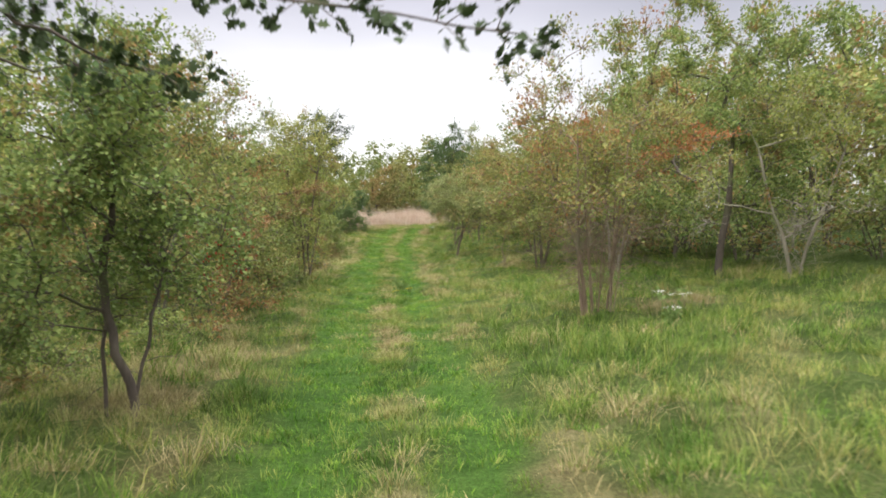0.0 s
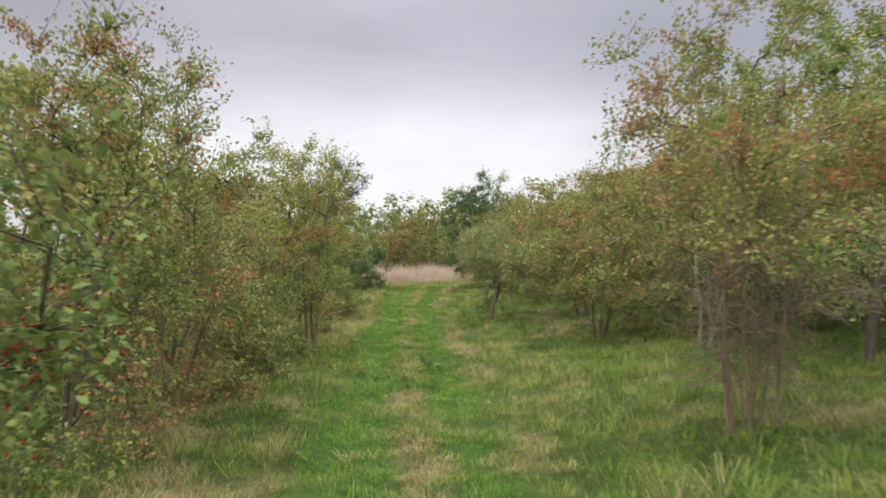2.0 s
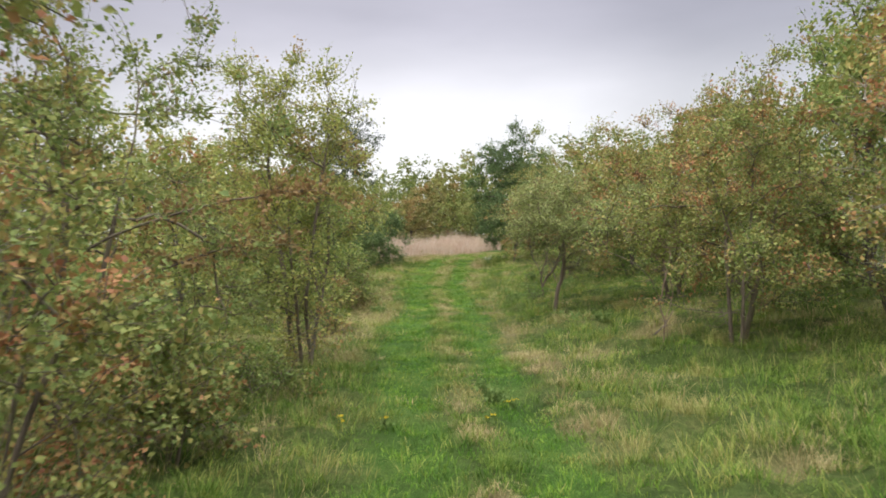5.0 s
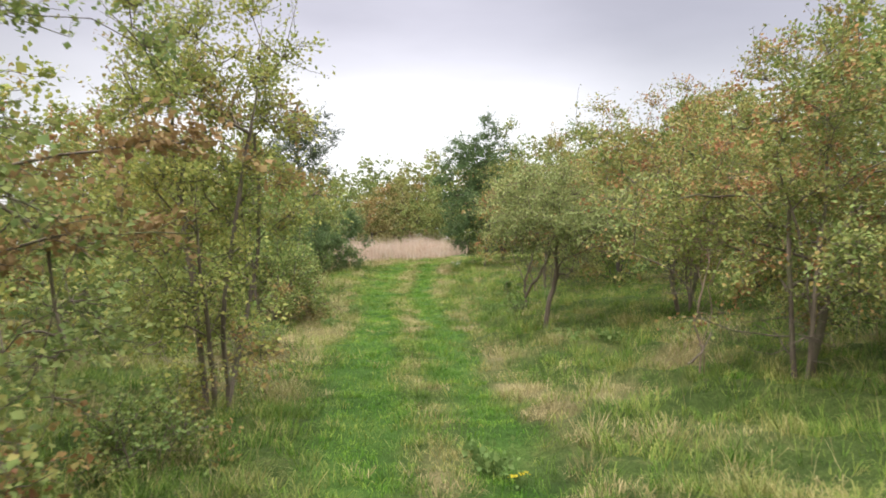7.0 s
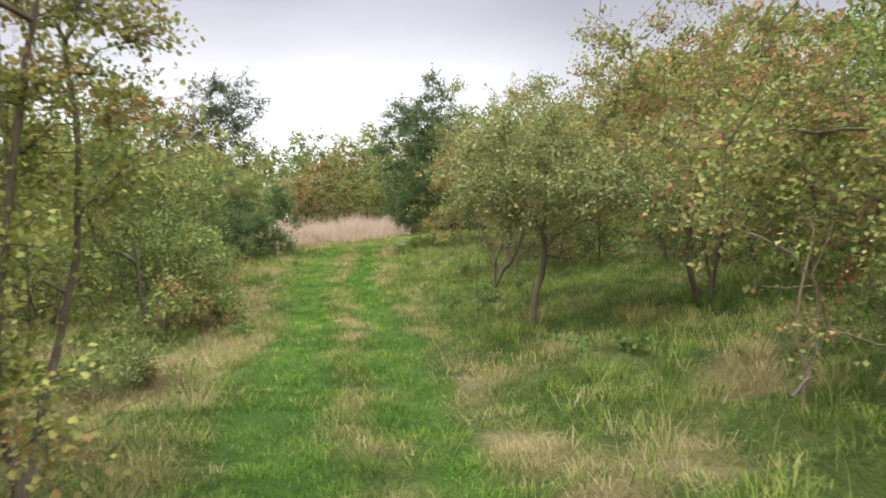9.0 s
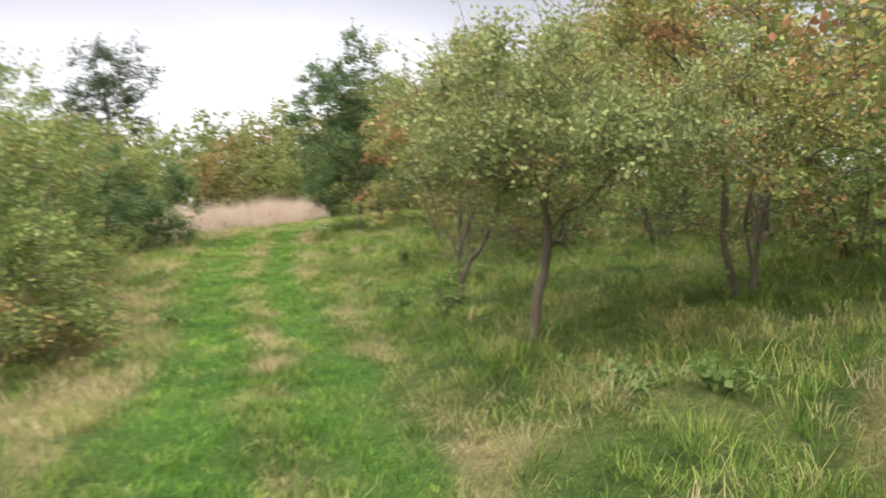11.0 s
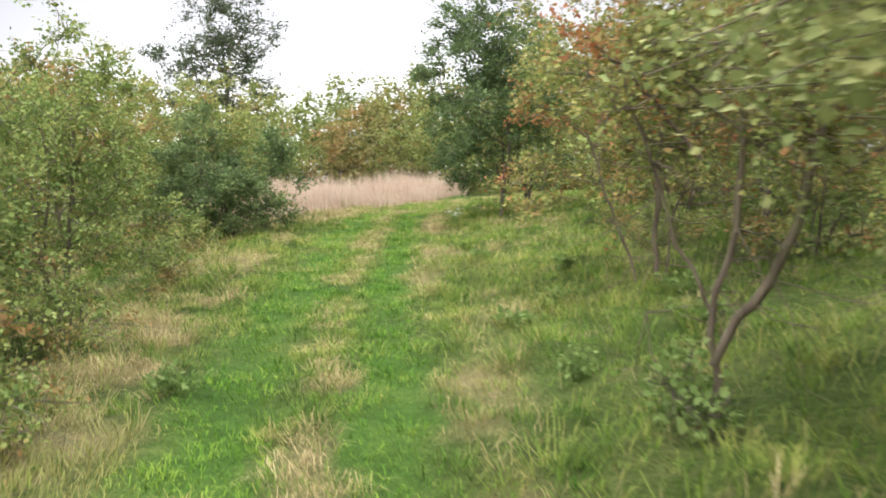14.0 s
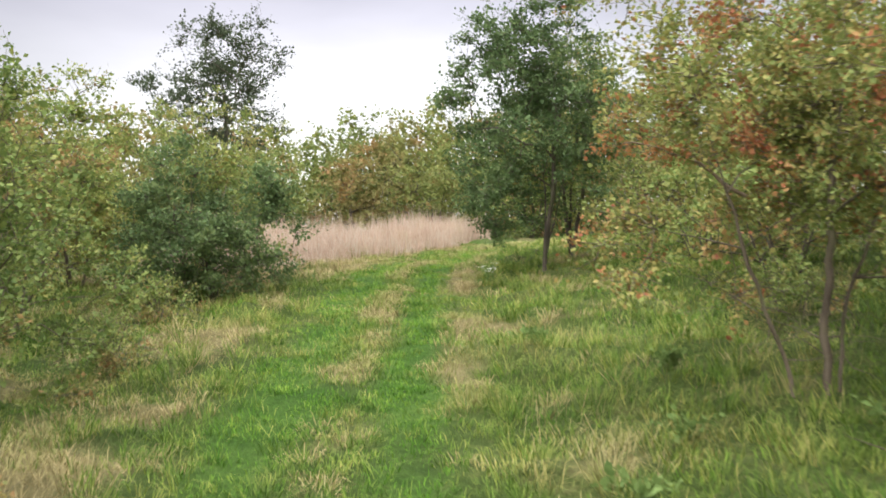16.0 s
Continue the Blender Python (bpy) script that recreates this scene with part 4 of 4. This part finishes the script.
def overhanging_bough():
    """A thin hawthorn bough with lobed leaves that reaches across the path."""
    rng = np.random.RandomState(8)
    root = new("hawthorn_bough")
    root.matrix_basis = pose(-2.2, 2.55, 1.97)
    tagged(root, "thin dark hawthorn bough hanging across the path, leaf colour darkened as if backlit", "branch")
    seg, at, way = [], [], []
    ends = [((0, 0, 0.12), (2.62, -0.14, -0.06)), ((0.2, 0, 0.1), (1.45, 0.35, -0.12)), ((0.1, 0, 0.16), (1.3, 0.1, 0.3))]
    for a, b in ends:
        a, b = np.array(a), np.array(b)
        n = 16
        pts = [a + (b - a) * i / n + np.array([0, 0, 0.11 * math.sin(math.pi * i / n)]) + rng.normal(0, 0.012, 3) for i in range(n + 1)]
        for i in range(n):
            r = 0.009 * (1 - i / n) + 0.0025
            seg.append((*pts[i], *pts[i + 1], r, r - 0.0005))
            for k in range(4):
                d = rng.normal(0, 1, 3) * [0.7, 0.7, 0.8] + (b - a) * 0.25
                d /= np.linalg.norm(d)
                L = rng.uniform(0.05, 0.13)
                p = pts[i] + (pts[i + 1] - pts[i]) * rng.uniform()
                seg.append((*p, *(p + d * L), 0.0025, 0.0012))
                for q in range(8):
                    at.append(p + d * L * rng.uniform(0.3, 1) + rng.normal(0, 0.012, 3))
                    way.append(d + rng.normal(0, 0.4, 3) - [0, 0, 0.15])
    child("branch", raw_mesh("branch", *tubes(seg), M_BARKD, True), root)
    at, way = np.array(at), np.array(way)
    # one lobed outline, turned to each leaf
    ol = np.array([(0, 0), (0.16, 0.2), (0.42, 0.34), (0.24, 0.46), (0.46, 0.7), (0.2, 0.72), (0, 1), (-0.2, 0.72), (-0.46, 0.7), (-0.24, 0.46), (-0.42, 0.34), (-0.16, 0.2)])
    n = len(at)
    a = way / np.linalg.norm(way, axis=1, keepdims=True)
    s = np.cross(a, rng.normal(0, 0.7, (n, 3)) + [0, 0, 0.4])
    s /= np.linalg.norm(s, axis=1, keepdims=True)
    nn = np.cross(s, a)
    L = rng.uniform(0.026, 0.048, (n, 1, 1))
    v = at[:, None] + L * (s[:, None] * ol[None, :, :1] + a[:, None] * ol[None, :, 1:] + nn[:, None] * np.abs(ol[None, :, :1]) * 0.35)
    tri = np.array([(0, 1, 11), (1, 3, 9), (1, 9, 11), (1, 2, 3), (9, 10, 11), (3, 5, 7), (3, 7, 9), (3, 4, 5), (7, 8, 9), (5, 6, 7)])
    f = ((np.arange(n) * 12)[:, None, None] + tri[None]).reshape(-1, 3)
    # the silhouette darkness of these leaves is in their colour
    child("leaves", raw_mesh("leaves", v.reshape(-1, 3), f, M_BOUGH_BACKLIT), root)


overhanging_bough()

# ---- grass ----


def blades(rng, x, y, az, length, width, bend, mat, name, label):
    """Bent tapering blades of grass, three faces each."""
    n = len(x)
    z = top_z(x, y) - 0.01
    p = np.stack([x, y, z], 1)
    d = np.stack([np.cos(az), np.sin(az), np.zeros(n)], 1)
    s = np.stack([-np.sin(az), np.cos(az), np.zeros(n)], 1)
    turn = rng.uniform(-0.9, 0.9, n)[:, None]
    s = s * np.cos(turn) + d * np.sin(turn)
    L, W, B = length[:, None], width[:, None] * 0.5, bend[:, None]
    mid = p + d * L * B * 0.4 + np.array([[0, 0, 1.0]]) * L * (0.55 - 0.15 * B)
    tip = p + d * L * B + np.array([[0, 0, 1.0]]) * L * (1 - 0.8 * B)
    v = np.stack([p - s * W, p + s * W, mid + s * W * 0.8, mid - s * W * 0.8, tip], 1).reshape(-1, 3)
    i = (np.arange(n) * 5)[:, None]
    f = np.concatenate([i + [[0, 1, 2]], i + [[0, 2, 3]], i + [[3, 2, 4]]], 1).reshape(-1, 3)
    ob = new(name, raw_mesh(name, v, f, mat))
    return tagged(ob, label, "grass", kind="stuff")


def scatter(rng, n, x0, x1, y0, y1):
    """Places along the walk, denser close to the path line."""
    y = y0 + (y1 - y0) * rng.uniform(0, 1, n)
    u = rng.uniform(-1, 1, n)
    return np.interp(y, LINE_Y, LINE_X) + np.sign(u) * np.abs(u) ** 1.3 * np.where(u > 0, x1, -x0), y


def grow_grass():
    rng = np.random.RandomState(12)
    # tufts: each has one centre, one kind and one lie
    x, y = scatter(rng, 19000, -6.0, 6.5, 0.6, 46)
    off, dry, green = cover(x, y)
    a = np.abs(off)
    straw = dry + rng.normal(0, 0.62, len(x)) > 0.88
    lush = ~straw & (green + rng.normal(0, 0.45, len(x)) > 0.62)
    tall = 0.5 + 0.5 * np.clip(waves(x, y, 2.1, 25) + 0.6 * waves(x, y, 5, 26), -1, 1.4)
    side = fade(a, 0.7, 1.6)
    lie = rng.uniform(0, 6.28, len(x))
    for sel, mat, name, label, l0, l1, w, per, rad in (
            (lush, M_LUSH, "lush_grass", "short bright green grass in the trodden wheel tracks", 0.08, 0.07, 0.0058, 16, 0.11),
            (~straw & ~lush, M_MEADOW, "meadow_grass", "rough tufted meadow grass of mixed greens", 0.12, 0.22, 0.0048, 15, 0.095),
            (straw, M_STRAW, "dry_grass", "pale dry straw-coloured grass in flattened tufts", 0.13, 0.18, 0.0042, 18, 0.095)):
        k = np.repeat(np.nonzero(sel)[0], per)
        n = len(k)
        az = rng.uniform(0, 6.28, n)
        r = rad * np.sqrt(rng.uniform(0, 1, n)) * (1 + 0.02 * np.maximum(0, y[k] - 20))
        bx, by = x[k] + r * np.cos(az), y[k] + r * np.sin(az)
        size = rng.uniform(0.65, 1.35, len(x))[k]
        L = (l0 + l1 * tall[k] * (0.2 + 0.8 * side[k])) * size * rng.uniform(0.6, 1.2, n)
        lay = np.where(rng.uniform(0, 1, n) < 0.35, lie[k], az) + rng.normal(0, 0.5, n)
        bend = np.clip(rng.uniform(0.4, 1.0, n) + (0.2 if name == "dry_grass" else 0.0), 0, 1)
        far = 1 + 0.05 * np.maximum(0, by - 24)
        blades(rng, bx, by, lay, L, w * far * rng.uniform(0.7, 1.4, n), bend, mat, name, label)
    # tussocks: bigger clumps that arch outwards
    for mat, name, label, count, lo, hi, seed in (
            (M_MEADOW, "green_tussock", "arching green grass tussocks across the meadow", 520, -0.9, 0.55, 41),
            (M_STRAW, "straw_tussock", "arching straw-coloured grass tussocks beside the tracks", 330, 0.35, 9.0, 42)):
        x, y = scatter(rng, count * 6, -4.5, 5.5, 2.0, 40)
        off, dry, green = cover(x, y)
        ok = (dry > lo) & (dry < hi) & ((green < 0.45) | (np.abs(off) < 0.25))
        x, y = x[ok][:count], y[ok][:count]
        k = np.repeat(np.arange(len(x)), 64)
        n = len(k)
        az = rng.uniform(0, 6.28, n)
        r = 0.11 * np.sqrt(rng.uniform(0, 1, n))
        size = rng.uniform(0.55, 1.25, len(x))[k] * np.where(np.abs(off[ok][:count]) < 0.9, 0.6, 1.0)[k]
        blades(rng, x[k] + r * np.cos(az), y[k] + r * np.sin(az), az + rng.normal(0, 0.4, n), size * rng.uniform(0.16, 0.36, n), rng.uniform(0.0026, 0.0042, n), rng.uniform(0.5, 1.0, n), mat, name, label)
    # long stems standing over the verges
    x, y = scatter(rng, 9000, -5.5, 6, 1, 40)
    keep = np.abs(x - np.interp(y, LINE_Y, LINE_X)) > 1.15
    x, y = x[keep], y[keep]
    n = len(x)
    blades(rng, x, y, rng.uniform(0, 6.28, n), rng.uniform(0.22, 0.42, n), rng.uniform(0.0022, 0.0036, n), rng.uniform(0.25, 0.8, n), M_STRAW, "tall_grass", "thin dry seed stems over the verge")
    # the reed bed at the end of the path
    x, y = rng.uniform(-7, 0, 40000), rng.uniform(37.6, 52, 40000)
    edge = np.interp(x, [-7, -5, -3.8, -2.4, -1.2, -0.6], [38.5, 38.2, 38.7, 41.3, 44.2, 48.5]) + 0.3 * waves(x, y, 1.6, 31)
    keep = (y > edge) & (rng.uniform(0, 1, len(x)) < np.clip(1.3 - (y - edge) * 0.12, 0.15, 1))
    x, y = x[keep], y[keep]
    n = len(x)
    blades(rng, x, y, rng.uniform(0, 6.28, n), rng.triangular(0.4, 0.75, 1.5, n) * (0.85 + 0.22 * waves(x, y, 1.4, 32)) * np.clip(0.35 + (y - edge[keep]) * 0.4, 0.3, 1), rng.uniform(0.008, 0.018, n), rng.uniform(0.05, 0.45, n), M_REED, "reed_bed", "bed of tall pinkish dry reeds")


def leafy_weed(name, x, y, high, wide, count, mat, label, flowers=0, petals=None, heads="flat heads of tiny white flowers"):
    """A tuft of broad leaves on short stalks, with flat flower heads on some."""
    rng = np.random.RandomState(int(abs(x * 100 + y * 10)))
    root = new(name)
    root.matrix_basis = pose(x, y, zat(x, y))
    tagged(root, label, "weed")
    seg, at, way = [], [], []
    for k in range(count):
        d = rng.normal(0, 1, 3) * [wide, wide, 0] + [0, 0, high * rng.uniform(0.6, 1.1)]
        seg.append((0, 0, -0.03, *(d * 0.55), 0.004, 0.003))
        seg.append((*(d * 0.55), *d, 0.003, 0.0015))
        for s in rng.uniform(0.3, 1.05, 9):
            at.append(d * s + rng.normal(0, 0.02, 3))
            way.append(d / np.linalg.norm(d) + rng.normal(0, 0.8, 3))
    child("stalk", raw_mesh("stalk", *tubes(seg), M_WEED, True), root)
    child("foliage", raw_mesh("foliage", *leaves(rng, np.array(at), np.array(way), 0.05), mat), root)
    if flowers:
        c = np.array([seg[2 * k + 1][3:6] for k in range(flowers)])
        p = np.repeat(c, 26, 0) + rng.normal(0, 1, (flowers * 26, 3)) * np.array([0.04, 0.04, 0.008]) * (0.3 if petals else 1)
        f = child("flower_head", raw_mesh("flower_head", *leaves(rng, p, rng.normal(0, 1, p.shape) * [1, 1, 0.2], 0.016, 2.0), petals or M_FLOWER), root, heads)
        f["kind"] = "stuff"


leafy_weed("cow_parsley", 2.32, 8.35, 0.36, 0.08, 7, M_WEED, "white-flowered umbel plant in the long grass", 5)
leafy_weed("cow_parsley", -0.75, 35.6, 0.28, 0.1, 8, M_WEED, "small white-flowered plant near the dark tree", 5)
for x, y, h, w in [(-0.9, 16.4, 0.2, 0.1), (-0.55, 31.7, 0.15, 0.07), (0.45, 21.3, 0.18, 0.2), (0.8, 20.9, 0.16, 0.16), (0.9, 26.9, 0.2, 0.1), (-0.2, 26.1, 0.2, 0.08), (1.1, 28.2, 0.18, 0.14), (0.33, 30.1, 0.16, 0.08), (0.05, 28.7, 0.14, 0.12), (-0.45, 27.8, 0.14, 0.1), (-2.75, 26.2, 0.16, 0.14), (-3.0, 24.2, 0.2, 0.12)]:
    leafy_weed("leafy_weed", x, y, h, w, 14, M_WEED, "tuft of dark green broad-leaved weed in the grass")

for x, y in [(-1.82, 15.3), (-2.2, 15.25), (-0.95, 15.35), (-0.72, 16.1)]:
    leafy_weed("buttercup", x, y, 0.1, 0.03, 3, M_WEED, "low meadow weed with small yellow flowers", 2, M_YELLOW, "small yellow flower heads")


def dead_branch(x, y, rz):
    """A fallen pale branch with short forks, lying in the grass."""
    rng = np.random.RandomState(5)
    root = new("dead_branch")
    root.matrix_basis = pose(x, y, zat(x, y) + 0.05, 0, -4, rz)
    tagged(root, "bare brown dead branch fallen in the grass", "branch")
    seg, p, d = [], np.zeros(3), np.array([1.0, 0, 0.1])
    for k in range(9):
        d = d + rng.normal(0, 0.2, 3) * [1, 1, 0.5]
        d /= np.linalg.norm(d)
        q = p + d * 0.055
        seg.append((*p, *q, 0.014 - k * 0.0012, 0.0128 - k * 0.0012))
        if k in (2, 4, 6):
            f = d + rng.normal(0, 0.6, 3) * [1, 1, 0.6]
            f /= np.linalg.norm(f)
            seg.append((*q, *(q + f * 0.11), 0.007, 0.003))
        p = q
    child("limb", raw_mesh("limb", *tubes(seg), M_BARK, True), root)


dead_branch(1.15, 18.9, 35)


grow_grass()
